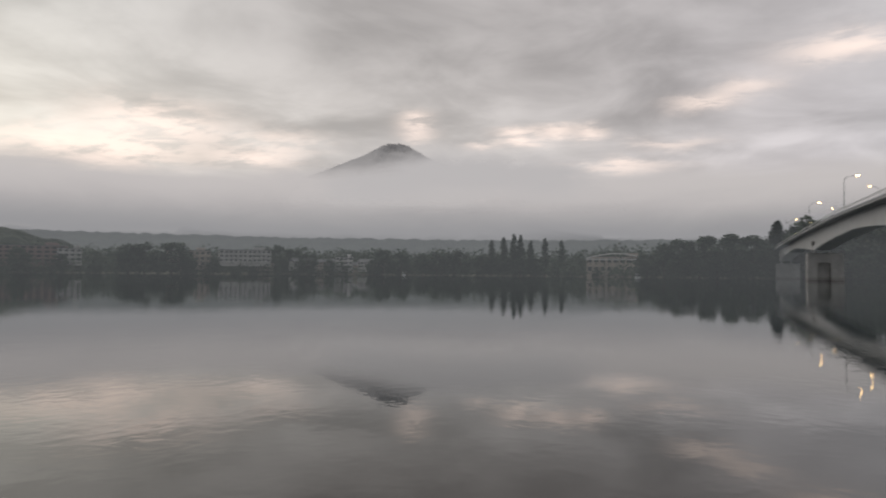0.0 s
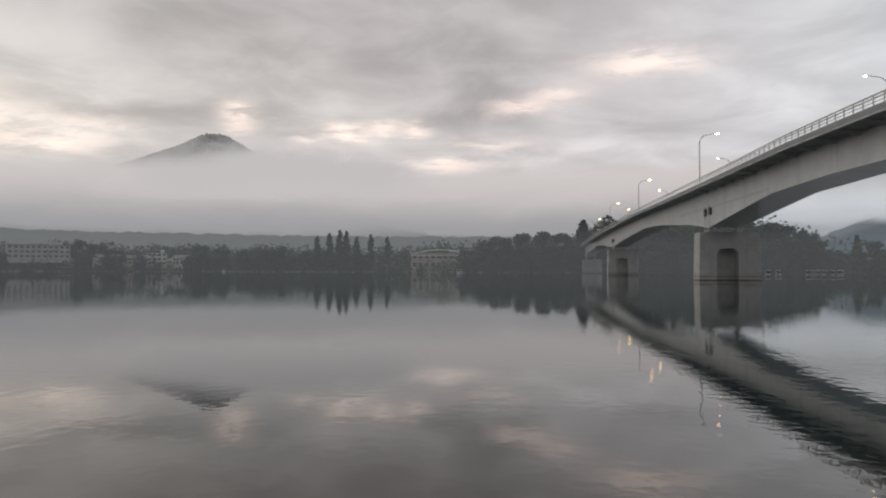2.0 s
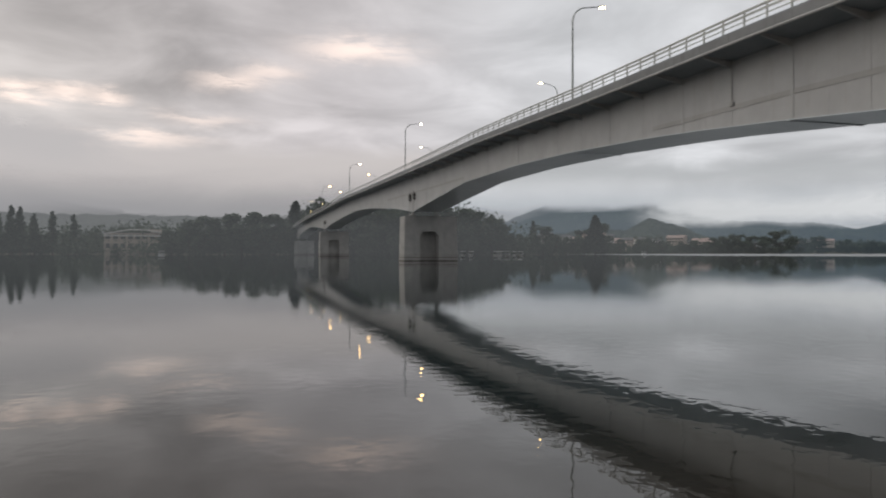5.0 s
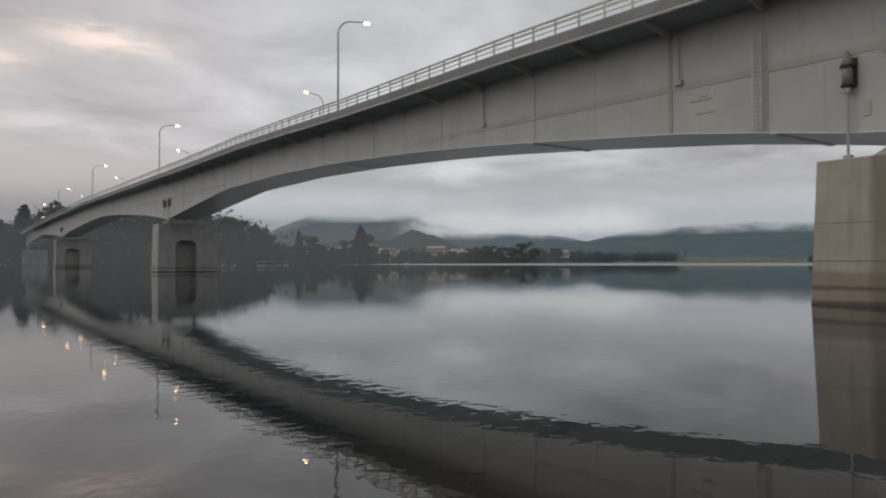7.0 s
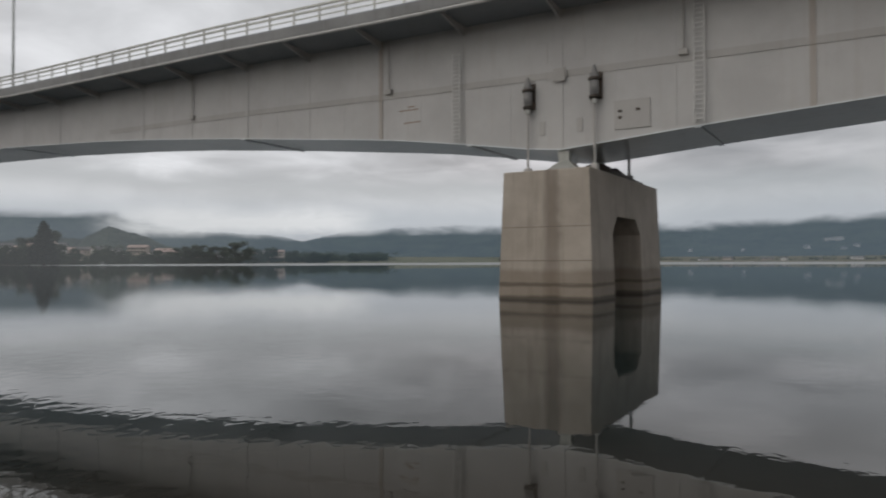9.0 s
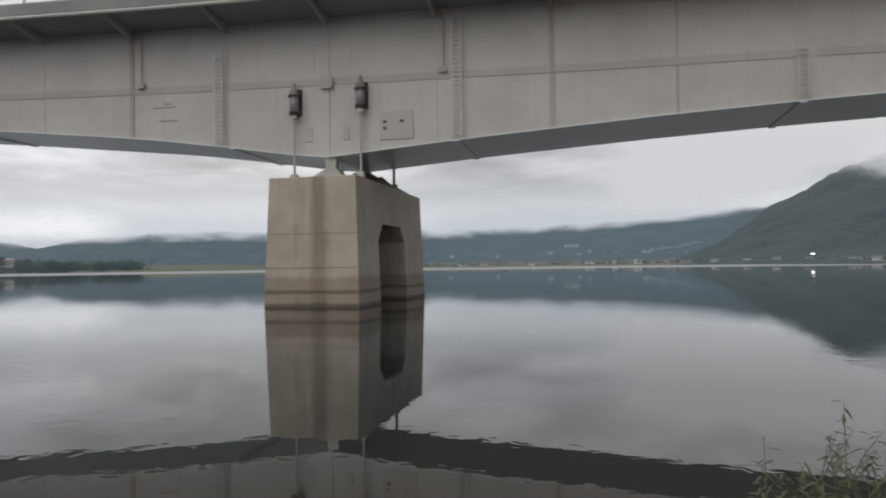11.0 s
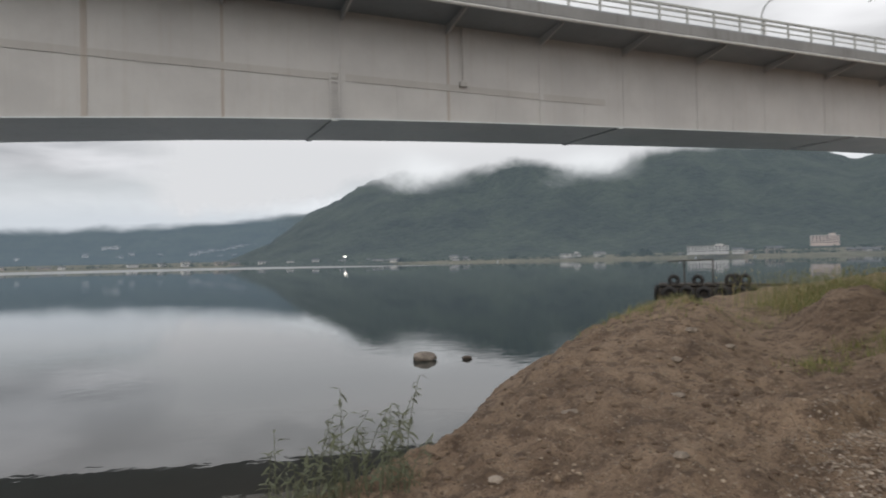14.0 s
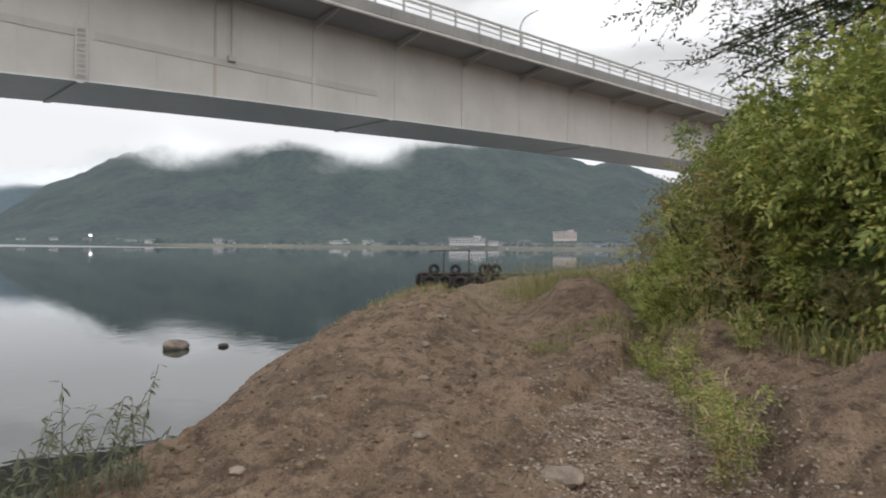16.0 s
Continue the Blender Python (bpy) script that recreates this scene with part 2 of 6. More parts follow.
def soil_material():
    m, g, b, _ = material("gravelly_soil")
    co = world_place(g)
    n1, n2, n3 = g.noise(co, 1.3, 6.0, 0.65), g.noise(co, 6.0, 6.0, 0.65), g.noise(co, 38.0, 4.0, 0.6)
    c = g.mix(g.ramp(n1, 0.35, 0.65), (0.252, 0.177, 0.122), (0.425, 0.308, 0.216))
    c = g.mix(g.math("MULTIPLY", g.ramp(n2, 0.46, 0.64), 0.75), c, (0.105, 0.070, 0.050))
    n4 = g.noise(co, 90.0, 3.0, 0.6)
    c = g.mix(g.math("MULTIPLY", g.ramp(n3, 0.52, 0.68), 0.65), c, (0.085, 0.057, 0.041))
    # bits of dry straw and root lying about
    straw = g.noise(g.scaled(co, (1.0, 0.16, 1.0)), 70.0, 2.0, 0.5, 1.2)
    c = g.mix(g.math("MULTIPLY", g.ramp(straw, 0.63, 0.70), g.ramp(n2, 0.60, 0.40, 0.1, 0.75)), c, (0.52, 0.42, 0.31))
    v = g.voronoi(co, 52.0)
    pick = g.math("MULTIPLY", g.ramp(g.sep(v.outputs["Color"])[0], 0.86, 0.92), g.ramp(v.outputs["Distance"], 0.45, 0.25))
    c = g.mix(g.math("MULTIPLY", pick, 0.8), c, (0.50, 0.42, 0.34))
    g.put(b.inputs["Base Color"], c)
    b.inputs["Roughness"].default_value = 0.92
    h = g.math("ADD", g.math("MULTIPLY", n2, 1.0), g.math("ADD", g.math("ADD", g.math("MULTIPLY", n3, 0.55), g.math("MULTIPLY", n4, 0.2)), g.math("MULTIPLY", pick, 0.3)))
    bump(g, b, h, 1.0, 0.10)
    return m


M_SOIL = soil_material()


def forest_material(name, a, b_col, scale):
    m, g, b, _ = material(name)
    co = world_place(g)
    v = g.voronoi(co, scale)
    n1, n2 = g.noise(co, scale * 0.12, 5.0, 0.6), g.noise(co, scale * 1.5, 5.0, 0.65)
    f = g.math("ADD", g.math("MULTIPLY", g.ramp(n1, 0.3, 0.7), 0.6), g.math("MULTIPLY", g.sep(v.outputs["Color"])[0], 0.4))
    c = g.mix(f, a, b_col)
    g.put(b.inputs["Base Color"], c)
    b.inputs["Roughness"].default_value = 0.95
    h = g.math("ADD", g.math("MULTIPLY", v.outputs["Distance"], -1.0), n2)
    bump(g, b, h, 1.0, 0.6 / scale)
    return m


M_FOREST = forest_material("mountain_forest", (0.011, 0.020, 0.016), (0.068, 0.090, 0.058), 0.07)
M_LAND = forest_material("shore_scrub", (0.07, 0.075, 0.045), (0.16, 0.145, 0.095), 0.25)
M_VOLCANO = surface("volcanic_slope", (0.10, 0.11, 0.13), (0.16, 0.165, 0.18), 0.006, 0.95, 0.0, 1.0, 30.0)


def cloud_haze_material(name, colour, density, scale, stretch, lo, hi, edge, upper=None, side_fade=0.12):
    """Thin cloud or painted haze: glows in its own set colour, more or less see-through. uv.y runs from foot to top."""
    m, g, b, out = material(name)
    g.t.nodes.remove(b)
    uv = g.sep(coords(g, "UV"))
    co = g.scaled(world_place(g), stretch)
    n = g.noise(co, scale, 6.0, 0.6, 0.5)
    v = g.math("ADD", uv[1], g.math("MULTIPLY", g.math("SUBTRACT", n, 0.5), edge))
    foot = g.ramp(v, 0.0, lo) if lo else 1.0
    top = g.ramp(v, hi, 1.0, 1.0, 0.0)
    u = g.math("ADD", uv[0], g.math("MULTIPLY", g.math("SUBTRACT", n, 0.5), side_fade))
    side = g.math("MULTIPLY", g.ramp(u, 0.03, side_fade), g.ramp(u, 1 - side_fade, 0.97, 1.0, 0.0))
    a = g.math("MULTIPLY", g.math("MULTIPLY", g.math("MULTIPLY", foot, top), side), density, clamp=True)
    em = node(g.t, "ShaderNodeEmission", Strength=1.0)
    g.put(em.inputs[0], g.mix(g.ramp(v, 0.15, 0.75), colour, upper or colour))
    tr = g.t.nodes.new("ShaderNodeBsdfTransparent")
    mx = g.t.nodes.new("ShaderNodeMixShader")
    g.put(mx.inputs[0], a)
    g.t.links.new(tr.outputs[0], mx.inputs[1])
    g.t.links.new(em.outputs[0], mx.inputs[2])
    g.t.links.new(mx.outputs[0], out.inputs[0])
    return m


def glow_material(name, colour, strength):
    m, g, b, out = material(name)
    em = node(g.t, "ShaderNodeEmission", Strength=strength)
    em.inputs[0].default_value = (*colour, 1)
    g.t.links.new(em.outputs[0], out.inputs[0])
    return m


M_BULB = glow_material("lit_bulb", (1.0, 0.62, 0.22), 28.0)

# ---- mesh helpers ----


def mesh_of(name, verts, faces, mat, smooth=False):
    me = bpy.data.meshes.new(name)
    me.from_pydata(verts, [], faces)
    me.update()
    if mat:
        me.materials.append(mat)
    if smooth:
        me.shade_smooth()
    return me


def part(name, bm, mat, parent=None, label="", smooth=False):
    me = bpy.data.meshes.new(name)
    bm.to_mesh(me)
    bm.free()
    me.materials.append(mat)
    if smooth:
        me.shade_smooth()
    ob = new(name, me)
    if parent is not None:
        ob.parent = parent
    if label:
        tagged(ob, label)
    return ob


def raw(name, verts, faces, mat, parent=None, label="", smooth=False):
    ob = new(name, mesh_of(name, verts, faces, mat, smooth))
    if parent is not None:
        ob.parent = parent
    if label:
        tagged(ob, label)
    return ob


def share(ob, m, parent=None):
    """Another object on the same mesh."""
    o = new(ob.name.split(".")[0], ob.data)
    o.matrix_basis = m
    if parent is not None:
        o.parent = parent
    return o


def box(bm, x0, x1, y0, y1, z0, z1, bevel=0.0):
    vs = [bm.verts.new((x, y, z)) for z in (z0, z1) for y in (y0, y1) for x in (x0, x1)]
    fs = [bm.faces.new([vs[i] for i in f]) for f in ((0, 2, 3, 1), (4, 5, 7, 6), (0, 1, 5, 4), (2, 6, 7, 3), (0, 4, 6, 2), (1, 3, 7, 5))]
    if bevel:
        es = list({e for f in fs for e in f.edges})
        bmesh.ops.bevel(bm, geom=es, offset=bevel, segments=1, affect="EDGES")
    return bm


def tube(bm, points, radius, sides=8, end=None):
    """A round bar along points; end: radius at its far end."""
    pts = [Vector(p) for p in points]
    rings = []
    for i, p in enumerate(pts):
        d = (pts[min(i + 1, len(pts) - 1)] - pts[max(i - 1, 0)]).normalized()
        a = d.orthogonal().normalized() if abs(d.z) > 0.99 else d.cross(Vector((0, 0, 1))).normalized()
        b = d.cross(a)
        r = radius if end is None else radius + (end - radius) * i / (len(pts) - 1)
        rings.append([bm.verts.new(p + a * r * math.cos(k * math.tau / sides) + b * r * math.sin(k * math.tau / sides)) for k in range(sides)])
    for u, v in zip(rings, rings[1:]):
        for k in range(sides):
            bm.faces.new((u[k], u[(k + 1) % sides], v[(k + 1) % sides], v[k]))
    bm.faces.new(rings[0][::-1])
    bm.faces.new(rings[-1])
    return bm


def loft(name, sections, mat, parent=None, label="", closed=True):
    """Skins equal-length rings of points."""
    n = len(sections[0])
    verts = [tuple(p) for s in sections for p in s]
    faces = []
    for i in range(len(sections) - 1):
        for k in range(n if closed else n - 1):
            k2 = (k + 1) % n
            faces.append((i * n + k, i * n + k2, (i + 1) * n + k2, (i + 1) * n + k))
    if closed:
        faces += [tuple(range(n - 1, -1, -1)), tuple((len(sections) - 1) * n + k for k in range(n))]
    return raw(name, verts, faces, mat, parent, label)


def group_of(name, place=(0, 0, 0), turn=0.0):
    ob = new(name)
    ob.matrix_basis = pose(*place, 0, 0, turn)
    return ob


def curve_at(points, x):
    """Smooth (monotone) reading of a short table of (x, value)."""
    if x <= points[0][0]:
        return points[0][1]
    for (a, u), (b, v) in zip(points, points[1:]):
        if x <= b:
            f = (x - a) / (b - a)
            return u + (v - u) * f
    return points[-1][1]


# ---- lake ----
def ring_sheet(name, r0, r1, steps, mat, z):
    verts, faces, seg = [], [], 96
    for i in range(steps + 1):
        r = r0 * (r1 / r0) ** (i / steps)
        verts += [(r * math.cos(k * math.tau / seg), r * math.sin(k * math.tau / seg), z) for k in range(seg)]
    faces.append(tuple(range(seg)))
    for i in range(steps):
        for k in range(seg):
            k2 = (k + 1) % seg
            faces.append((i * seg + k, (i + 1) * seg + k, (i + 1) * seg + k2, i * seg + k2))
    return raw(name, verts, faces, mat)


tagged(ring_sheet("water", 4.0, 4800.0, 10, M_WATER, 0.0), "calm grey lake water with faint ripples", "lake", kind="structure")

# ---- bridge ----
DECK = [(-700, 14.0), (-600, 16.0), (-470, 20.4), (-350, 21.1), (-245, 21.2), (-190, 20.3), (-148, 19.75), (-130, 19.5), (-99, 19.2), (-80, 18.65), (-67, 18.2),
        (-55, 17.95), (-40, 17.7), (-24, 17.2), (0, 16.75), (24, 16.5), (50, 16.5), (120, 16.6)]
SOFFIT = [(-700, 9.5), (-600, 12.2), (-510, 11.4), (-487, 11.3), (-470, 13.8), (-397, 16.2), (-350, 14.2), (-323, 12.6), (-300, 13.9), (-267, 15.1), (-230, 15.9), (-205, 15.1), (-167, 12.7),
          (-150.5, 11.0), (-132, 12.5), (-112, 14.0), (-90, 14.05), (-73, 13.55), (-57.5, 12.7), (-50, 12.15), (-40, 11.25), (-26.3, 9.85), (-21, 9.1), (-15.2, 8.2), (-14.2, 8.25),
          (-7.3, 8.8), (-1, 9.2), (3, 9.45), (9.7, 9.78), (17.4, 10.08), (28.3, 10.4), (39.1, 10.7), (50.5, 11.0), (71, 11.25), (120, 11.6)]
EDGE, WEB, FARWEB, FAREDGE = 33.5, 36.4, 42.7, 45.6
deck_z = lambda x: curve_at(DECK, x)
soffit_z = lambda x: curve_at(SOFFIT, x)
STEP = 6.2
XS = sorted({round(v, 2) for v in [-700 + 10 * i for i in range(56)] + [-140 + 2.2 * i for i in range(120)] + [-150.5, -323, -487, -14.7]})
XS = [x for x in XS if x <= 118]

M_MARK = surface("faded_orange_paint", (0.34, 0.28, 0.24), (0.38, 0.30, 0.25), 3.0, 0.7)
bridge = group_of("bridge", (0, 0, 0))
tagged(bridge, "long haunched grey steel box-girder road bridge over the lake", "bridge")
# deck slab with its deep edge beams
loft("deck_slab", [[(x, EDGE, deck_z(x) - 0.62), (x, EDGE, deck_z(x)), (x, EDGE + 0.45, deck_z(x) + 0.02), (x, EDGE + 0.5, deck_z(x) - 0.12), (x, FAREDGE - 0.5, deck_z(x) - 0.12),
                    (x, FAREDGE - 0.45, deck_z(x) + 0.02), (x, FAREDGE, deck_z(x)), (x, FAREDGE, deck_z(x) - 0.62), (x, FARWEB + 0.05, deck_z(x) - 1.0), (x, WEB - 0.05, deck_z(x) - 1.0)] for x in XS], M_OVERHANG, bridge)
loft("fascia_plate", [[(x, EDGE - 0.04, deck_z(x) - 0.70), (x, EDGE - 0.04, deck_z(x) - 0.10), (x, EDGE - 0.004, deck_z(x) - 0.10), (x, EDGE - 0.004, deck_z(x) - 0.70)] for x in XS], M_FASCIA, bridge, "dark grey weathered edge plate")
loft("road_surface", [[(x, EDGE + 0.6, deck_z(x) - 0.11), (x, EDGE + 0.6, deck_z(x) - 0.06), (x, FAREDGE - 0.6, deck_z(x) - 0.06), (x, FAREDGE - 0.6, deck_z(x) - 0.11)] for x in XS], M_ASPHALT, bridge)
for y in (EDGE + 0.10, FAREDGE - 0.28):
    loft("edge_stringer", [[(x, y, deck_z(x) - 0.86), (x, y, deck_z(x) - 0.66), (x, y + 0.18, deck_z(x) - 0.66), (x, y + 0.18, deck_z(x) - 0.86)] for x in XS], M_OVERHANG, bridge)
loft("drain_pipe", [[(x, EDGE - 0.02 + 0.1 * math.cos(k * math.tau / 6), deck_z(x) - 0.84 + 0.1 * math.sin(k * math.tau / 6)) for k in range(6)] for x in XS], M_PALE, bridge, "pale drain pipe along the deck edge")
# box girder
for y in (WEB, FARWEB - 0.04):
    loft("web_plate", [[(x, y, soffit_z(x)), (x, y, deck_z(x) - 0.95), (x, y + 0.04, deck_z(x) - 0.95), (x, y + 0.04, soffit_z(x))] for x in XS], M_STEEL, bridge)
loft("bottom_flange", [[(x, WEB - 0.12, soffit_z(x) - 0.06), (x, WEB - 0.12, soffit_z(x)), (x, FARWEB + 0.12, soffit_z(x)), (x, FARWEB + 0.12, soffit_z(x) - 0.06)] for x in XS], M_STEEL_LIFTED, bridge, "blue-grey underside, colour lightened for light off the water")
# stiffeners and cantilever brackets at even steps
for k in range(-22, 15):
    x = -14.7 + STEP * k
    z0, z1 = soffit_z(x) + 0.02, deck_z(x) - 1.0
    thick = 0.07 if k % 2 else 0.14
    part("web_stiffener", box(bmesh.new(), x - thick, x + thick, WEB - 0.03 - 0.02 * (k % 2 == 0), WEB - 0.004, z0, z1), M_RIB_RUST if k in (2, 3, 5, -2) else M_STEEL, bridge)
    part("thin_stiffener", box(bmesh.new(), x + STEP / 2 - 0.025, x + STEP / 2 + 0.025, WEB - 0.015, WEB - 0.004, soffit_z(x + STEP / 2) + 0.02, max(deck_z(x) - 4.85, soffit_z(x + STEP / 2) + 0.5)), M_STEEL, bridge)
    for ya, yb, s in ((WEB, EDGE + 0.30, -1), (FARWEB, FAREDGE - 0.30, 1)):
        bm = bmesh.new()
        vs = [[bm.verts.new((x + d, yy, zz)) for yy, zz in ((ya + s * 0.005, z1 - 0.55), (ya + s * 0.005, z1), (yb, z1 + 0.25), (yb, z1 + 0.05))] for d in (-0.06, 0.06)]
        bm.faces.new(vs[0][::-1]), bm.faces.new(vs[1])
        for i in range(4):
            bm.faces.new((vs[0][i], vs[0][(i + 1) % 4], vs[1][(i + 1) % 4], vs[1][i]))
        part("cantilever_bracket", bm, M_STEEL, bridge)
# long rib that follows the deck, ends where the girder gets shallow
rib = [x for x in XS if -58 < x < 28.4 and soffit_z(x) + 0.5 < deck_z(x) - 4.6]
loft("long_rib", [[(x, WEB - 0.04, deck_z(x) - 4.80), (x, WEB - 0.04, deck_z(x) - 4.42), (x, WEB - 0.003, deck_z(x) - 4.42), (x, WEB - 0.003, deck_z(x) - 4.80)] for x in rib], M_RIB, bridge)
rib2 = [x for x in XS if -185 < x < -112 and soffit_z(x) + 0.5 < deck_z(x) - 4.6]
loft("long_rib", [[(x, WEB - 0.04, deck_z(x) - 4.80), (x, WEB - 0.04, deck_z(x) - 4.42), (x, WEB - 0.003, deck_z(x) - 4.42), (x, WEB - 0.003, deck_z(x) - 4.80)] for x in rib2], M_RIB, bridge)
# dark splice lines across the underside
for x in (-39.8, -20.5, -7.4, 9.6, 28.3, 50.5, -73.0):
    part("flange_splice", box(bmesh.new(), x - 0.16, x + 0.16, WEB - 0.1, FARWEB + 0.1, soffit_z(x) - 0.13, soffit_z(x) - 0.05), M_STEEL_LIFTED, bridge)
# ladders bolted to the web
for x, top in ((-21.3, 2.6), (-7.3, 1.5), (9.6, 4.2)):
    z0, z1 = soffit_z(x) + 0.1, deck_z(x) - top
    lad = part("ladder", box(box(bmesh.new(), x - 0.28, x - 0.20, WEB - 0.30, WEB - 0.25, z0, z1), x + 0.20, x + 0.28, WEB - 0.30, WEB - 0.25, z0, z1), M_STEEL if x > 0 else M_PALE, bridge, "pale steel ladder")
    n = int((z1 - z0) / 0.24)
    bm = bmesh.new()
    box(bm, x - 0.2, x + 0.2, WEB - 0.29, WEB - 0.24, 0, 0.07)
    rung = part("rung", bm, M_STEEL if x > 0 else M_PALE, lad)
    rung.matrix_basis = pose(0, 0, z0 + 0.15)
    for i in range(1, n):
        share(rung, pose(0, 0, z0 + 0.15 + 0.24 * i), lad)
# down pipes with junction boxes, and two unreadable painted marks
for x in (-8.05, 17.2, -26.4, -45.5):
    pipe = part("down_pipe", tube(bmesh.new(), [(x, WEB - 0.15, deck_z(x) - 4.3), (x, WEB - 0.15, deck_z(x) - 1.0)], 0.05, 8), M_RIB, bridge, "rust-stained drain pipe")
    part("junction_box", box(bmesh.new(), x - 0.22, x + 0.22, WEB - 0.24, WEB - 0.01, deck_z(x) - 4.5, deck_z(x) - 4.2, 0.02), M_RIB, pipe)
for x0, x1, z in ((-25.7, -24.2, 11.55), (-25.3, -24.0, 10.75), (-25.0, -24.5, 11.75)):
    part("paint_mark", box(bmesh.new(), x0, x1, WEB - 0.012, WEB - 0.003, z, z + 0.09), M_MARK, bridge, "faded brown painted mark")
# access panel and small plates by the support
part("access_panel", box(bmesh.new(), -11.65, -9.75, WEB - 0.06, WEB - 0.003, 8.98, 10.5, 0.01), M_RIB, bridge, "grey bolted access panel")
for x, z in ((-11.35, 9.95), (-11.35, 9.6), (-10.4, 9.95)):
    part("bolt_plate", box(bmesh.new(), x - 0.1, x + 0.1, WEB - 0.09, WEB - 0.055, z - 0.07, z + 0.07), M_RUST, bridge)
for x in (-15.8, -13.6):
    part("inspection_hatch", box(bmesh.new(), x - 0.18, x + 0.18, WEB - 0.05, WEB - 0.003, 9.1, 9.85, 0.01), M_RIB, bridge)
    part("inspection_hatch", box(bmesh.new(), x - 0.35, x + 0.35, WEB - 0.03, WEB - 0.003, 13.1, 14.3, 0.01), M_STEEL, bridge)
part("gusset", box(bmesh.new(), -15.05, -14.35, WEB - 0.24, WEB - 0.16, 12.0, 12.7), M_RIB, bridge)


def restraint(x, z, foot, y=WEB):
    """Dark restraint housing on the web with its rod down to the pier."""
    axis_y = y - 0.33
    h = part("restraint_housing", tube(bmesh.new(), [(x, axis_y, z - 0.62), (x, axis_y, z + 0.5)], 0.24, 14), M_HOUSING, bridge, "grey steel restraint cylinder with pointed cap", True)
    part("back_plate", box(bmesh.new(), x - 0.34, x + 0.34, y - 0.10, y - 0.003, z - 0.7, z + 0.75), M_RUST, h)
    part("collar", tube(bmesh.new(), [(x, axis_y, z + 0.28), (x, axis_y, z + 0.40)], 0.33, 14), M_RUST, h)
    part("collar", tube(bmesh.new(), [(x, axis_y, z - 0.66), (x, axis_y, z - 0.56)], 0.30, 14), M_RUST, h)
    part("cap", tube(bmesh.new(), [(x, axis_y, z + 0.5), (x, axis_y, z + 0.72), (x, axis_y, z + 1.1)], 0.27, 12, 0.05), M_HOUSING, h)
    part("rod", tube(bmesh.new(), [(x, y - 0.33, foot), (x, y - 0.33, z - 0.74)], 0.07, 8), M_RIB, h)
    part("sleeve", tube(bmesh.new(), [(x, y - 0.33, z - 0.98), (x, y - 0.33, z - 0.74)], 0.16, 8), M_RAIL, h)
    part("foot_clevis", box(bmesh.new(), x - 0.2, x + 0.2, y - 0.5, y - 0.16, foot, foot + 0.45, 0.05), M_RIB, h)


for x in (-16.4, -12.9):
    rod = part("far_restraint_rod", tube(bmesh.new(), [(x, FARWEB + 0.4, 6.8), (x, FARWEB + 0.4, 10.6)], 0.09, 8), M_RIB, bridge)
    part("clevis", box(bmesh.new(), x - 0.22, x + 0.22, FARWEB + 0.2, FARWEB + 0.6, 6.8, 7.35, 0.05), M_RIB, rod)
for x, foot, z in ((-16.55, 6.8, 11.3), (-12.65, 6.8, 11.45), (-152.6, 10.0, 14.2), (-148.6, 10.0, 14.3), (-325, 11.4, 15.5), (-321, 11.4, 15.5)):
    restraint(x, z, foot)


# railing: posts, three rails
def rail_run(y, s):
    for name, dz, w, hh in (("top_rail", 1.10, 0.06, 0.07), ("middle_rail", 0.78, 0.04, 0.07), ("low_rail", 0.40, 0.02, 0.04)):
        loft(name, [[(x, y - w, deck_z(x) + dz - hh), (x, y - w, deck_z(x) + dz + hh), (x, y + w, deck_z(x) + dz + hh), (x, y + w, deck_z(x) + dz - hh)] for x in XS], M_RAIL, bridge)
    bm = bmesh.new()
    box(bm, -0.06, 0.06, -0.05, 0.05, 0, 1.06)
    post = part("rail_post", bm, M_RAIL, bridge)
    post.matrix_basis = pose(-140, y, deck_z(-140))
    for i in range(1, 108):
        share(post, pose(-140 + 2.2 * i, y, deck_z(-140 + 2.2 * i)), bridge)


rail_run(EDGE + 0.2, 1)
rail_run(FAREDGE - 0.2, -1)


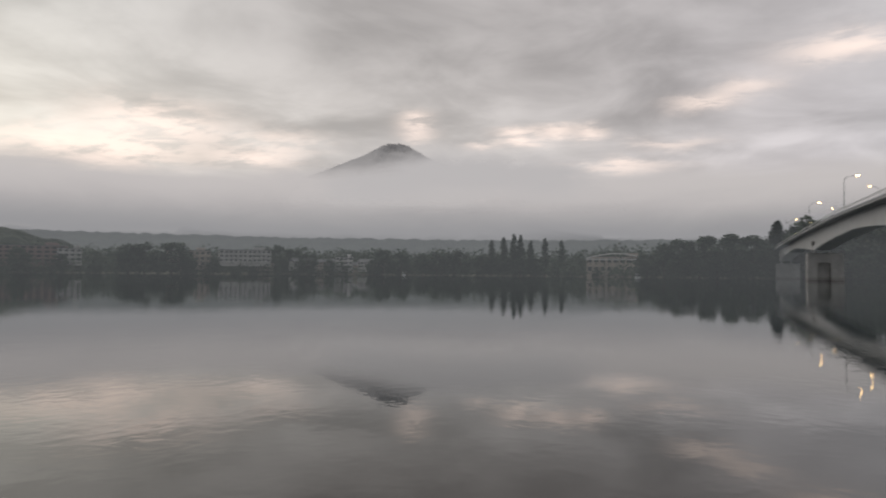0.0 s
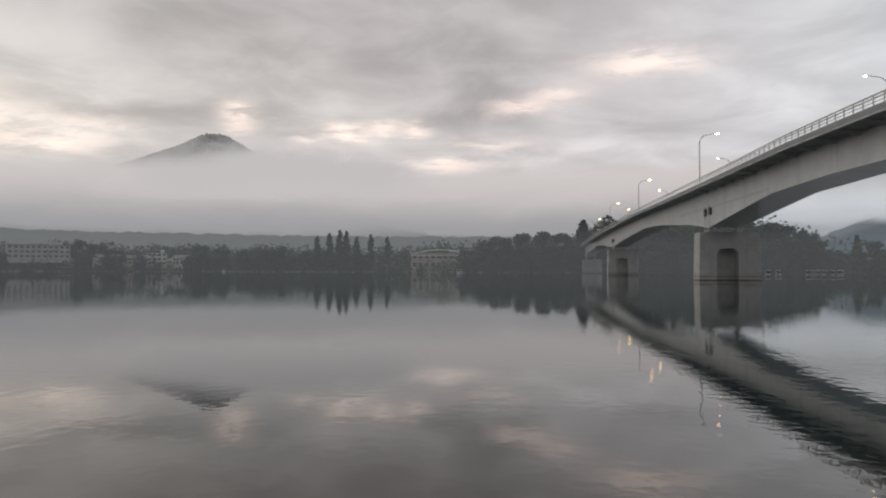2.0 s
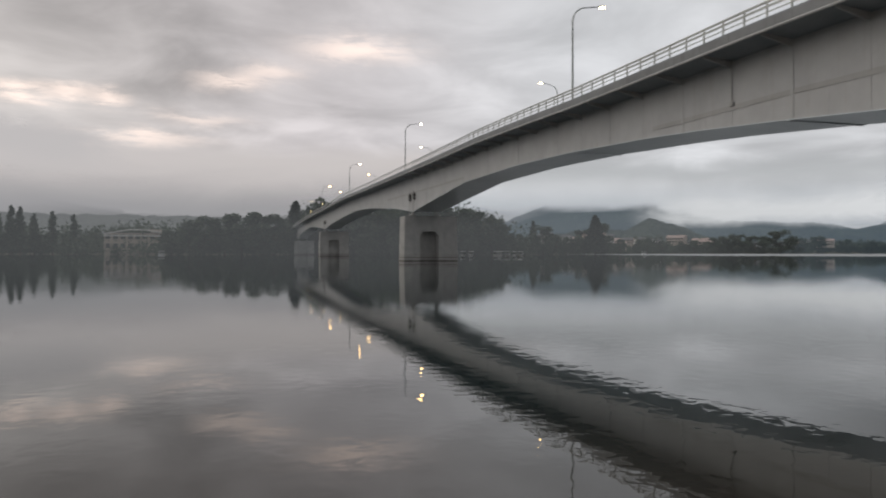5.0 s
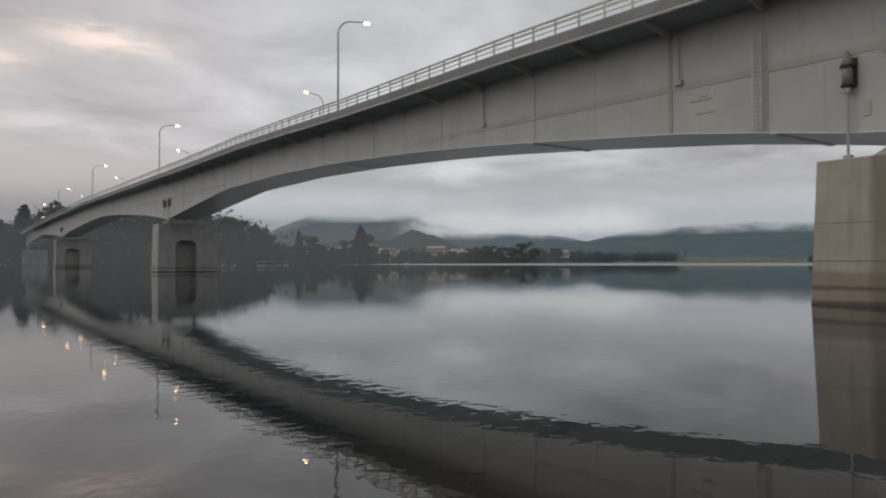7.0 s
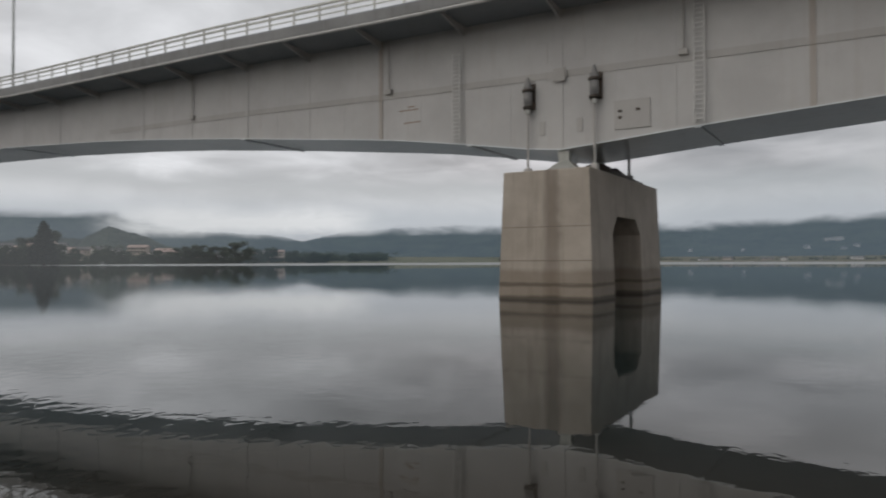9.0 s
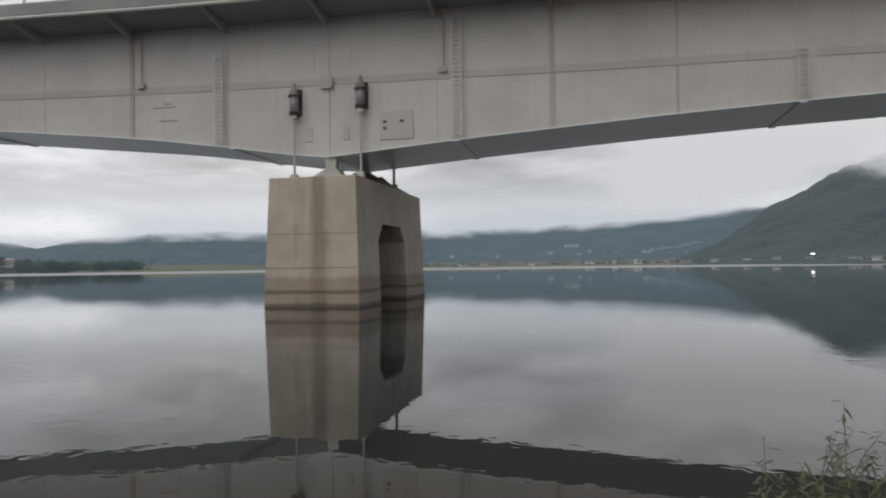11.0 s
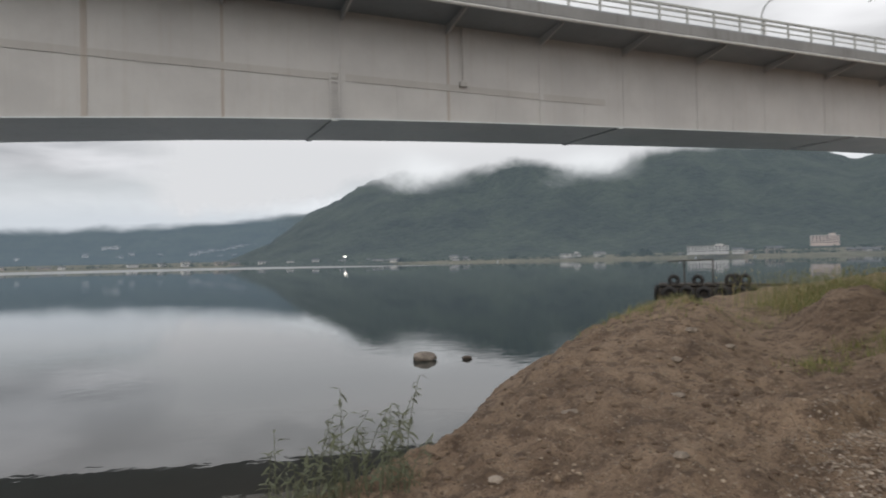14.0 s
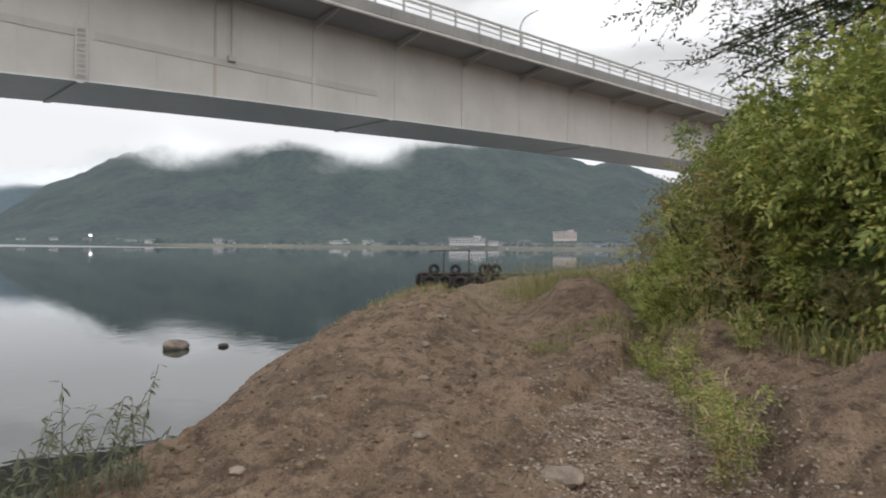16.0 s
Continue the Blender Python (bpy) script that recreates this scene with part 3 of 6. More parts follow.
# ---- piers ----
def pier(x0, x1, top, mat, y0=33.9, y1=46.9, arch=0.66):
    p = group_of("bridge_pier", (0, 0, 0))
    tagged(p, "stained concrete bridge pier with arched passage, standing in water", "pier", "bridge piers")
    wa, wb, za = y0 + 3.4, y1 - 4.3, top * arch
    prof = [(y0, -3.0), (y0, top - 0.05), (y0 + 0.05, top), (y1 - 0.05, top), (y1, top - 0.05), (y1, -3.0), (wb, -3.0), (wb, za - 0.9), (wb - 0.9, za), (wa + 0.9, za), (wa, za - 0.9), (wa, -3.0)]
    bm = bmesh.new()
    flare = lambda z: 0.22 * (top - z) / top
    cols = []
    for x, s in ((x0, -1), (x1, 1)):
        cols.append([bm.verts.new((x + s * flare(z), y + (flare(z) if y > y1 - 0.2 else -flare(z) if y < y0 + 0.2 else 0), z)) for y, z in prof])
    n = len(prof)
    for i in range(n):
        bm.faces.new((cols[0][i], cols[0][(i + 1) % n], cols[1][(i + 1) % n], cols[1][i]))
    f0, f1 = bm.faces.new(cols[0][::-1]), bm.faces.new(cols[1])
    bmesh.ops.triangulate(bm, faces=[f0, f1])
    bmesh.ops.recalc_face_normals(bm, faces=bm.faces)
    part("shaft", bm, mat, p)
    # wall that closes the arched recess half way through
    xm = (x0 + x1) / 2
    bm = bmesh.new()
    vs = [[bm.verts.new((xm + dx, y, z)) for y, z in ((wa - 0.05, -3.0), (wb + 0.05, -3.0), (wb + 0.05, za - 0.85), (wb - 0.85, za + 0.05), (wa + 0.85, za + 0.05), (wa - 0.05, za - 0.85))] for dx in (-0.3, 0.3)]
    bm.faces.new(vs[0][::-1]), bm.faces.new(vs[1])
    for i in range(6):
        bm.faces.new((vs[0][i], vs[0][(i + 1) % 6], vs[1][(i + 1) % 6], vs[1][i]))
    part("recess_wall", bm, mat, p)
    # lift joints cast into the concrete
    for z in [top * k for k in (0.56, 0.30, 0.13)]:
        f = flare(z) + 0.012
        bm = bmesh.new()
        box(bm, x0 - f, x1 + f, y0 - f, y0 - f + 0.03, z - 0.016, z + 0.016)
        part("lift_joint", bm, M_JOINT, p)
    # bearings
    for y in (WEB + 0.35, FARWEB - 0.35):
        xm = (x0 + x1) / 2
        bm = bmesh.new()
        box(bm, xm - 1.2, xm + 1.2, y - 0.75, y + 0.75, top + 0.004, top + 0.28, 0.04)
        b = part("bearing", bm, M_RAIL, p, "pale steel bearing block")
        zt = soffit_z(xm) - 0.07
        bm = bmesh.new()
        vs = [[bm.verts.new((xm + dx * w, y + dy * w, z)) for dx, dy in ((-1, -0.7), (1, -0.7), (1, 0.7), (-1, 0.7))] for w, z in ((0.9, top + 0.28), (0.3, (top + zt) / 2 + 0.1), (0.35, zt))]
        for u, v in zip(vs, vs[1:]):
            for i in range(4):
                bm.faces.new((u[i], u[(i + 1) % 4], v[(i + 1) % 4], v[i]))
        part("rocker", bm, M_RAIL, b)
    return p


M_JOINT = surface("joint_shadow_line", (0.17, 0.145, 0.12), (0.27, 0.23, 0.19), 2.0, 0.9)
near = pier(-17.0, -12.2, 6.8, M_PIER)
# lumpy dark ridge along the pier's top, by the bearings
loft("bearing_lumps", [[(-14.3 - 0.3 * noise.noise((y, 1, 0)), y, 6.805), (-14.0, y, 6.9 + (0.95 + 0.45 * noise.noise((y * 1.3, 4, 0))) * k), (-13.2, y, 6.9 + (0.85 + 0.5 * noise.noise((y * 1.7, 9, 0))) * k), (-12.5, y, 6.88 + 0.22 * k), (-12.42, y, 6.805)]
                       for y, k in [(37.6 + 0.3 * i, math.sin(math.pi * min(1.0, (i + 1) / 8) / 2) * (1 - 0.6 * i / 24)) for i in range(25)]], M_RUST, near, "dark lumpy ridge on the pier top by the bearings")
pier(-155.0, -150.0, 10.0, M_PIER_GREY, 34.4, 46.4)
pier(-326.0, -321.0, 11.4, M_PIER_GREY)
pier(-490.0, -485.0, 9.6, M_PIER_GREY)


# ---- street lamps ----
def lamp_model():
    p = group_of("street_lamp")
    tagged(p, "tall curved steel street lamp, lit, on the bridge edge", "street lamp", "bridge lamps")
    part("pole", tube(bmesh.new(), [(0, 0, -0.3), (0, 0, 3), (0, 0, 8.4)], 0.13, 10, 0.09), M_POLE, p)
    part("base_plate", box(bmesh.new(), -0.2, 0.2, -0.2, 0.2, -0.32, -0.02, 0.02), M_POLE, p)
    pts = [(0, 1.7 - 1.7 * math.cos(a), 8.4 + 1.7 * math.sin(a)) for a in [i * math.pi / 2 / 10 * 0.92 for i in range(11)]]
    pts += [(0, 2.3, 10.22), (0, 3.2, 10.36)]
    part("arm", tube(bmesh.new(), pts, 0.09, 8, 0.055), M_POLE, p)
    bm = bmesh.new()
    bmesh.ops.create_uvsphere(bm, u_segments=12, v_segments=8, radius=1)
    bmesh.ops.transform(bm, matrix=pose(0, 3.45, 10.38, 4) @ Matrix.Diagonal((0.17, 0.46, 0.13, 1)), verts=bm.verts)
    head = part("lamp_head", bm, M_POLE, p, smooth=True)
    bm = bmesh.new()
    bmesh.ops.create_uvsphere(bm, u_segments=10, v_segments=6, radius=1)
    bmesh.ops.transform(bm, matrix=pose(0, 3.5, 10.29, 4) @ Matrix.Diagonal((0.22, 0.38, 0.16, 1)), verts=bm.verts)
    part("bulb", bm, M_BULB, head, "glowing warm bulb", True)
    part("step_peg", tube(bmesh.new(), [(0, 0.0, 4.6), (0.55, 0.0, 4.6)], 0.025, 6), M_POLE, p)
    part("step_peg", tube(bmesh.new(), [(0, 0.0, 2.6), (0.3, 0.0, 2.6)], 0.04, 6), M_POLE, p)
    return p


first = lamp_model()
first.matrix_basis = pose(-67.7, EDGE + 0.4, deck_z(-67.7))
for x in (-147.5, -230.2, -313, -402):
    copy_thing(first, pose(x, EDGE + 0.4, deck_z(x)))
for x in (51, -22, -95.2, -167, -242, -316, -390, -465):
    copy_thing(first, pose(x, FAREDGE - 0.4, deck_z(x), 0, 0, 180)).scale = (0.78, 0.78, 0.78)

# ---- bank in front of the camera ----
SHORE = [(-60, -300), (-30, -120), (-12, -40), (-5.2, -12), (-3.6, -4), (-3.3, 0), (-2.9, 2.2), (-2.0, 3.9), (-1, 5.0), (0, 5.6), (1.4, 6.15), (2.4, 6.6), (3.4, 7.4), (4.6, 8.9), (6.2, 10.6), (8.2, 11.9), (10.5, 13.2), (13, 15.5), (17, 19), (23, 22), (32, 25), (60, 34), (90, 52), (300, 130)]


def shore_dist(x, y):
    """Metres inside the shoreline (negative out on the water)."""
    best, sign = 1e9, 1
    for (ax, ay), (bx, by) in zip(SHORE, SHORE[1:]):
        dx, dy = bx - ax, by - ay
        f = max(0.0, min(1.0, ((x - ax) * dx + (y - ay) * dy) / (dx * dx + dy * dy)))
        d = math.hypot(x - ax - f * dx, y - ay - f * dy)
        if d < best:
            best, sign = d, (1 if (x - ax) * dy - (y - ay) * dx > 0 else -1)
    return best * sign


def smooth01(v):
    v = max(0.0, min(1.0, v))
    return v * v * (3 - 2 * v)


def hump(x, y, cx, cy, rx, ry, turn, h):
    c, s = math.cos(radians(turn)), math.sin(radians(turn))
    u, v = (x - cx) * c + (y - cy) * s, -(x - cx) * s + (y - cy) * c
    return h * math.exp(-(u / rx) ** 2 - (v / ry) ** 2)


WASH_L = [(2.4, 0.40), (3.7, 0.57), (5.0, 0.74), (5.8, 1.25), (6.6, 1.72), (8.0, 2.25), (9.5, 2.7)]
WASH_R = [(2.4, 1.35), (3.7, 1.80), (5.0, 2.08), (5.8, 2.12), (6.6, 2.14), (8.0, 2.42), (9.5, 2.74)]


def along_wash(x, y):
    """Place in the gravel wash: metres along it and across it."""
    u, v = x - 0.215, y - 0.237
    return u * 0.673 + v * 0.740, u * 0.740 - v * 0.673


def wash_edges(x, y):
    """How far along, and how far inside the left and right cuts (negative: outside)."""
    f, l = along_wash(x, y)
    wob = 0.10 * noise.noise((x * 2.3, y * 2.3, 4.4)) + 0.05 * noise.noise((x * 6, y * 6, 2.2))
    return f, l - curve_at(WASH_L, f) + wob, curve_at(WASH_R, f) - l + wob


def ground_z(x, y):
    d = shore_dist(x, y)
    if d < 0:
        return max(-3.0, d * 0.45)
    base = 0.10 * min(1.0, d / 0.22) + 0.32 * smooth01(d / 1.3) + 0.25 * smooth01((x - 1) / 4)
    m = hump(x, y, 4.6, 5.9, 3.4, 1.25, 47, 0.52) + hump(x, y, 7.8, 8.5, 2.2, 1.15, 44, 0.60) + hump(x, y, 9.3, 6.9, 1.3, 0.85, 40, 0.80) + hump(x, y, 5.6, 1.4, 2.2, 0.8, 20, 0.40) + hump(x, y, 7.6, 5.0, 1.8, 0.7, 35, 0.28)
    m += hump(x, y, 15, 2, 6, 4, 20, 0.5) + hump(x, y, 6.5, 3.1, 1.4, 0.7, 25, 0.40) + hump(x, y, 4.7, 1.5, 1.2, 0.6, 20, 0.20)
    m += hump(x, y, 7.1, 3.7, 0.8, 0.5, 30, 0.22) + hump(x, y, 6.0, 5.3, 1.3, 0.5, 46, 0.22)
    m -= hump(x, y, 7.0, 6.6, 2.2, 0.45, 42, 0.30) + hump(x, y, 9.0, 8.4, 1.6, 0.4, 10, 0.25)
    rise = 0.5 * smooth01((x - 20) / 30) + 0.5 * smooth01((-y - 4) / 20)
    z = base + (m + rise) * smooth01(d / 1.15)
    k = smooth01(d / 0.8)
    near = x * x + y * y < 260
    lumps = 0.10 * noise.noise((x * 0.9, y * 0.9, 3.1)) + 0.08 * noise.noise((x * 2.7, y * 2.7, 7.7))
    if near:
        lumps += 0.055 * noise.noise((x * 6.5, y * 6.5, 1.7)) + 0.032 * noise.noise((x * 14, y * 14, 5.7)) + 0.018 * noise.noise((x * 31, y * 31, 8.1))
    z += k * lumps
    if near and x > 0.8 and y > 0.2:
        f, a, b = wash_edges(x, y)
        span = smooth01((f - 2.2) / 0.8) * smooth01((9.2 - f) / 1.2)
        if span > 0:
            # shoulders beside the cuts, then the flat bed between them
            z += span * 0.22 * smooth01((-b + 0.04) / 0.22) * math.exp(-(min(b, 0) / 0.9) ** 2) * smooth01((5.0 - f) / 0.9)
            z += span * 0.16 * smooth01((-a + 0.02) / 0.2) * math.exp(-(min(a, 0) / 0.6) ** 2) * smooth01((f - 4.6) / 1.0)
            inside = span * smooth01((a + 0.06) / 0.16) * smooth01((b + 0.06) / 0.16)
            bed = 0.66 + 0.022 * f + 0.35 * smooth01((f - 7.0) / 2.2) + 0.012 * noise.noise((x * 5, y * 5, 0.3))
            z += (min(bed, z) - z) * inside
    return z


def build_bank():
    """One sheet, finest where the bank is walked past closely."""
    angles = [10.0 + 0.22 * k for k in range(410)]
    last = angles[-1]
    angles += [last + (370.0 - last) * (k + 1) / 151 for k in range(150)]
    verts, faces, seg = [], [], len(angles)
    radii, r = [], 0.35
    while r < 190:
        radii.append(r)
        r *= 1.05 if r < 2.2 else 1.0135 if r < 9 else 1.03 if r < 25 else 1.07
    for r in radii:
        for a in angles:
            x, y = r * math.cos(radians(a)), r * math.sin(radians(a))
            verts.append((x, y, ground_z(x, y)))
    faces.append(tuple(range(seg)))
    for i in range(len(radii) - 1):
        for k in range(seg):
            k2 = (k + 1) % seg
            faces.append((i * seg + k, (i + 1) * seg + k, (i + 1) * seg + k2, i * seg + k2))
    keep = [f for f in faces if max(verts[j][2] for j in f) > -1.2]
    return raw("ground", verts, keep, M_SOIL, None, "", True)


tagged(build_bank(), "brown earthy bank of gravelly soil with low mounds", "ground", kind="structure")


# ---- mountains and far shores ----
def polar_hill(name, crest, r0, rc, r1, mat, label, steps=34, da=0.35, rough=0.12, seed=0.0, foot=0.0, cat="mountain"):
    """A range whose crest is seen at the given (heading, elevation) pairs, rising from r0 to rc and falling to r1."""
    a0, a1 = crest[0][0], crest[-1][0]
    cols = int(abs(a1 - a0) / da)
    verts, faces = [], []
    for i in range(cols + 1):
        az = a0 + (a1 - a0) * i / cols
        el = curve_at([(abs(a - a0), e) for a, e in crest], abs(az - a0))
        top = math.tan(radians(el)) * rc
        for k in range(steps + 1):
            f = k / steps
            r = r0 + (r1 - r0) * f
            peak = (rc - r0) / (r1 - r0)
            s = smooth01(f / peak) ** 0.85 if f < peak else smooth01((1 - f) / (1 - peak))
            d = heading(az)
            px, py = d.x * r, d.y * r
            n = noise.fractal((px / 420 + seed, py / 420, seed), 1.0, 2.1, 5) * rough
            n2 = noise.noise((az * 0.33 + seed, r / 900, seed)) ** 2 * rough * 2.6
            z = top * s * (1 + (n - n2) * min(1, 2.2 * (1 - abs(f - peak) / max(peak, 1 - peak)) ** 0.3) * (min(1.0, 0.04 + (abs(f - peak) / 0.45) ** 1.5) if f < peak else 0.05))
            z += 7 * noise.noise((px / 22, py / 22, seed)) * min(1.0, s * 6)
            verts.append((px, py, foot + max(z, -2)))
    n = steps + 1
    for i in range(cols):
        for k in range(steps):
            faces.append((i * n + k, i * n + k + 1, (i + 1) * n + k + 1, (i + 1) * n + k))
    ob = raw(name, verts, faces, mat, None, "", True)
    return tagged(ob, label, cat, kind="structure")


polar_hill("mountain_east", [(-6, 0.4), (-9.0, 1.6), (-11, 3.0), (-12.7, 4.2), (-15, 5.25), (-17.3, 6.7), (-20, 7.5), (-24, 8.7), (-28.6, 9.8), (-34, 10.0), (-40, 9.6), (-46, 9.0), (-51, 7.8), (-54.2, 6.6), (-56.4, 6.9), (-60.1, 5.2), (-66, 4.4), (-76, 5.2), (-90, 6.0)],
           1250, 2500, 3600, M_FOREST, "steep forested mountainside dark green under low cloud", seed=2.3, rough=0.30, steps=48, da=0.25)
polar_hill("ridge_north", [(52, 1.2), (46, 1.4), (43, 1.66), (40, 2.4), (35.5, 2.75), (27, 3.1), (15, 3.2), (9, 3.35), (-2, 3.95), (-6, 4.35), (-8.7, 4.65), (-12, 4.1), (-16, 4.3), (-20, 4.5)], 2300, 3700, 4400, M_FOREST, "long distant wooded ridge, blue-grey", seed=5.1, rough=0.05)
polar_hill("mountain_northwest", [(78, 1.6), (72, 2.0), (69, 2.4), (66.5, 3.4), (63, 4.6), (58, 5.0), (55.7, 4.2), (54, 3.0), (52, 2.4), (49, 2.3), (45, 2.1), (42, 1.4), (40, 0.8)], 1900, 3000, 3900, M_FOREST, "wooded mountain with its top in cloud", seed=8.4, rough=0.06)
polar_hill("hill_northwest", [(61, 0.6), (59, 1.8), (57.4, 2.75), (55.5, 2.2), (53, 1.2), (51, 0.5)], 1500, 1750, 2100, M_FOREST, "small dark wooded hill", seed=1.4, rough=0.04, da=0.2)
polar_hill("ridge_west", [(168, 3.2), (150, 3.1), (135, 3.0), (118, 2.95), (104, 2.9), (92, 2.9), (80, 2.6), (70, 2.2), (64, 1.5)], 1700, 2900, 3900, M_FOREST, "long wooded foothill under a bank of cloud", seed=3.7, rough=0.04)
polar_hill("hill_southwest", [(176, 5.2), (160, 5.0), (150, 4.2), (146, 3.4), (144, 3.0), (141.5, 2.4), (139, 1.6), (136.5, 0.6)], 760, 950, 1300, M_FOREST, "dark wooded hill above the shore", seed=6.2, rough=0.06, da=0.3)
polar_hill("hill_behind", [(-88, 6.0), (-110, 7), (-140, 6), (-165, 5), (-186, 5.2)], 500, 1200, 2000, M_FOREST, "wooded hills closing the valley", seed=9.9, rough=0.08)


def volcano():
    verts, faces, seg, rings = [], [], 200, 70
    c = heading(115.75) * 4500
    top, foot = 2 + 4500 * math.tan(radians(10.35)), 60
    for i in range(rings + 1):
        f = i / rings
        r = 70 + 1680 * f ** 1.6
        for k in range(seg):
            a = k * math.tau / seg
            z = (foot + (top - foot) * math.exp(-(r - 70) / 1330)) * smooth01((1 - f) / 0.3)
            gully = noise.fractal((math.cos(a) * 9, math.sin(a) * 9, f * 2.3), 1.0, 2.0, 4)
            z += 26 * gully * min(1, f * 12) + 14 * noise.noise((math.cos(a) * 2, math.sin(a) * 2, f * 9))
            verts.append((c.x + r * math.cos(a), c.y + r * math.sin(a), z))
    faces.append(tuple(range(seg)))
    for i in range(rings):
        for k in range(seg):
            k2 = (k + 1) % seg
            faces.append((i * seg + k, (i + 1) * seg + k, (i + 1) * seg + k2, i * seg + k2))
    tagged(raw("volcano", verts, faces, M_VOLCANO, None, "", True), "bare grey volcanic cone rising out of cloud", "mountain", kind="structure")


volcano()


def cloud_sheet(name, a0, a1, e0, e1, dist, mat, label):
    verts, faces, n = [], [], 60
    for i in range(n + 1):
        az = a0 + (a1 - a0) * i / n
        d = heading(az) * dist
        foot = curve_at([(abs(a - a0), e) for a, e in e0], abs(az - a0)) if isinstance(e0, tuple) else e0
        head = curve_at([(abs(a - a0), e) for a, e in e1], abs(az - a0)) if isinstance(e1, tuple) else e1
        verts += [(d.x, d.y, 2 + math.tan(radians(foot)) * dist), (d.x, d.y, 2 + math.tan(radians(head)) * dist)]
    for i in range(n):
        faces.append((2 * i, 2 * i + 2, 2 * i + 3, 2 * i + 1))
    ob = raw(name, verts, faces, mat)
    uv = ob.data.uv_layers.new(name="UVMap")
    for lp in ob.data.loops:
        uv.data[lp.index].uv = ((lp.vertex_index // 2) / n, lp.vertex_index % 2)
    return tagged(ob, label, "cloud", kind="structure")


M_CLOUD_W = cloud_haze_material("low_cloud_west", (0.40, 0.385, 0.395), 1.0, 0.0022, (1, 1, 3.5), 0.24, 0.72, 0.30, (0.64, 0.60, 0.59))
M_CLOUD_N = cloud_haze_material("low_cloud_north", (0.74, 0.755, 0.78), 1.0, 0.0040, (1, 1, 2.6), 0.16, 0.62, 0.36, (0.50, 0.515, 0.53), 0.05)
M_CLOUD_E = cloud_haze_material("low_cloud_east", (0.635, 0.63, 0.638), 1.0, 0.0085, (1, 1, 1.3), 0.20, 0.75, 0.38, None, 0.1)
# Aerial haze of the distance, painted in as thin glowing sheets.
M_HAZE = cloud_haze_material("thin_mist", (0.20, 0.26, 0.31), 0.13, 0.0012, (1, 1, 2.0), 0.0, 0.4, 0.3)
M_HAZE_W = cloud_haze_material("painted_haze_west", (0.30, 0.31, 0.325), 0.36, 0.0012, (1, 1, 2.0), 0.0, 0.5, 0.3)
cloud_sheet("cloud_bank_west", 176, 60, 1.5, 9.3, 2600, M_CLOUD_W, "grey bank of low cloud across the volcano's foot")
# Streaky cloud plus painted haze: the sheet's glow lightens the cone.
M_VEIL = cloud_haze_material("cloud_haze_veil", (0.60, 0.57, 0.565), 0.55, 0.008, (1, 1, 2.4), 0.0, 0.45, 0.9, None, 0.4)
cloud_sheet("cloud_haze_veil", 127, 105, 5.5, 12.6, 2550, M_VEIL, "thin glowing veil of cloud and painted haze before the volcano")
cloud_sheet("cloud_bank_north", 80, -26, ((80, 3.0), (64, 3.2), (57, 3.3), (55, 2.2), (44, 1.6), (40, 2.1), (31, 2.2), (15, 2.2), (5, 2.4), (-5, 3.1), (-14, 3.9), (-26, 4.2)), 8.0, 2280, M_CLOUD_N, "white low cloud lying on the hills")
cloud_sheet("cloud_bank_east", 3, -62, ((3, 3.4), (-6, 3.5), (-12, 4.3), (-15, 5.2), (-17.5, 6.1), (-23, 6.4), (-27, 6.8), (-29, 7.7), (-31, 7.5), (-33.5, 6.9), (-37.5, 6.7), (-38.8, 7.6), (-42, 8.0), (-48, 7.9), (-52, 8.3), (-62, 9.4)), 13.0, 1450, M_CLOUD_E, "white ragged cloud drifting along the mountain top")
M_PUFF = cloud_haze_material("cloud_puff", (0.575, 0.55, 0.55), 1.0, 0.006, (1, 1, 2.4), 0.5, 0.62, 0.35, None, 0.2)
cloud_sheet("cloud_puff", 124, 97, ((124, 4.0), (117, 4.6), (114, 5.0), (97, 5.0)), ((124, 8.4), (120, 8.9), (117, 9.3), (114.5, 10.2), (112.5, 11.0), (109, 11.0), (97, 9.5)), 2500, M_PUFF, "pale cloud across the volcano's shoulder")
# The ridges' blue distance haze comes from this glowing sheet.
M_HAZE_FAR = cloud_haze_material("haze_sheet_ridge", (0.125, 0.18, 0.24), 0.30, 0.0012, (1, 1, 2.0), 0.0, 0.6, 0.3)
cloud_sheet("haze_sheet_ridge", 90, -22, -0.05, 5.5, 2250, M_HAZE_FAR, "glowing blue sheet painting haze on the far ridges")
M_WISP = cloud_haze_material("cloud_wisp", (0.78, 0.79, 0.80), 0.75, 0.008, (1, 1, 1.6), 0.5, 0.5, 0.7, None, 0.5)
for a0, a1, e0, e1 in ((-31.0, -40.5, 5.8, 9.6), (-17, -27, 5.6, 9.6)):
    cloud_sheet("cloud_wisp", a0, a1, e0, e1, 1400, M_WISP, "ragged white cloud clinging to the mountain")
M_FOG = cloud_haze_material("hill_fog", (0.80, 0.81, 0.82), 0.95, 0.006, (1, 1, 2.2), 0.35, 0.45, 0.5, None, 0.25)
cloud_sheet("cloud_wisp", 60, 35, 1.8, 5.0, 2150, M_FOG, "bright fog lying behind the small hill")
# Added haze sheets: their glow pales and tints whatever stands behind.
cloud_sheet("haze_sheet_north", 84, 21, -0.1, 6.0, 1120, M_HAZE, "glowing blue-grey sheet painting haze on the northern hills")
M_HAZE_E = cloud_haze_material("painted_haze_east", (0.165, 0.215, 0.26), 0.23, 0.0012, (1, 1, 2.0), 0.0, 0.7, 0.4)
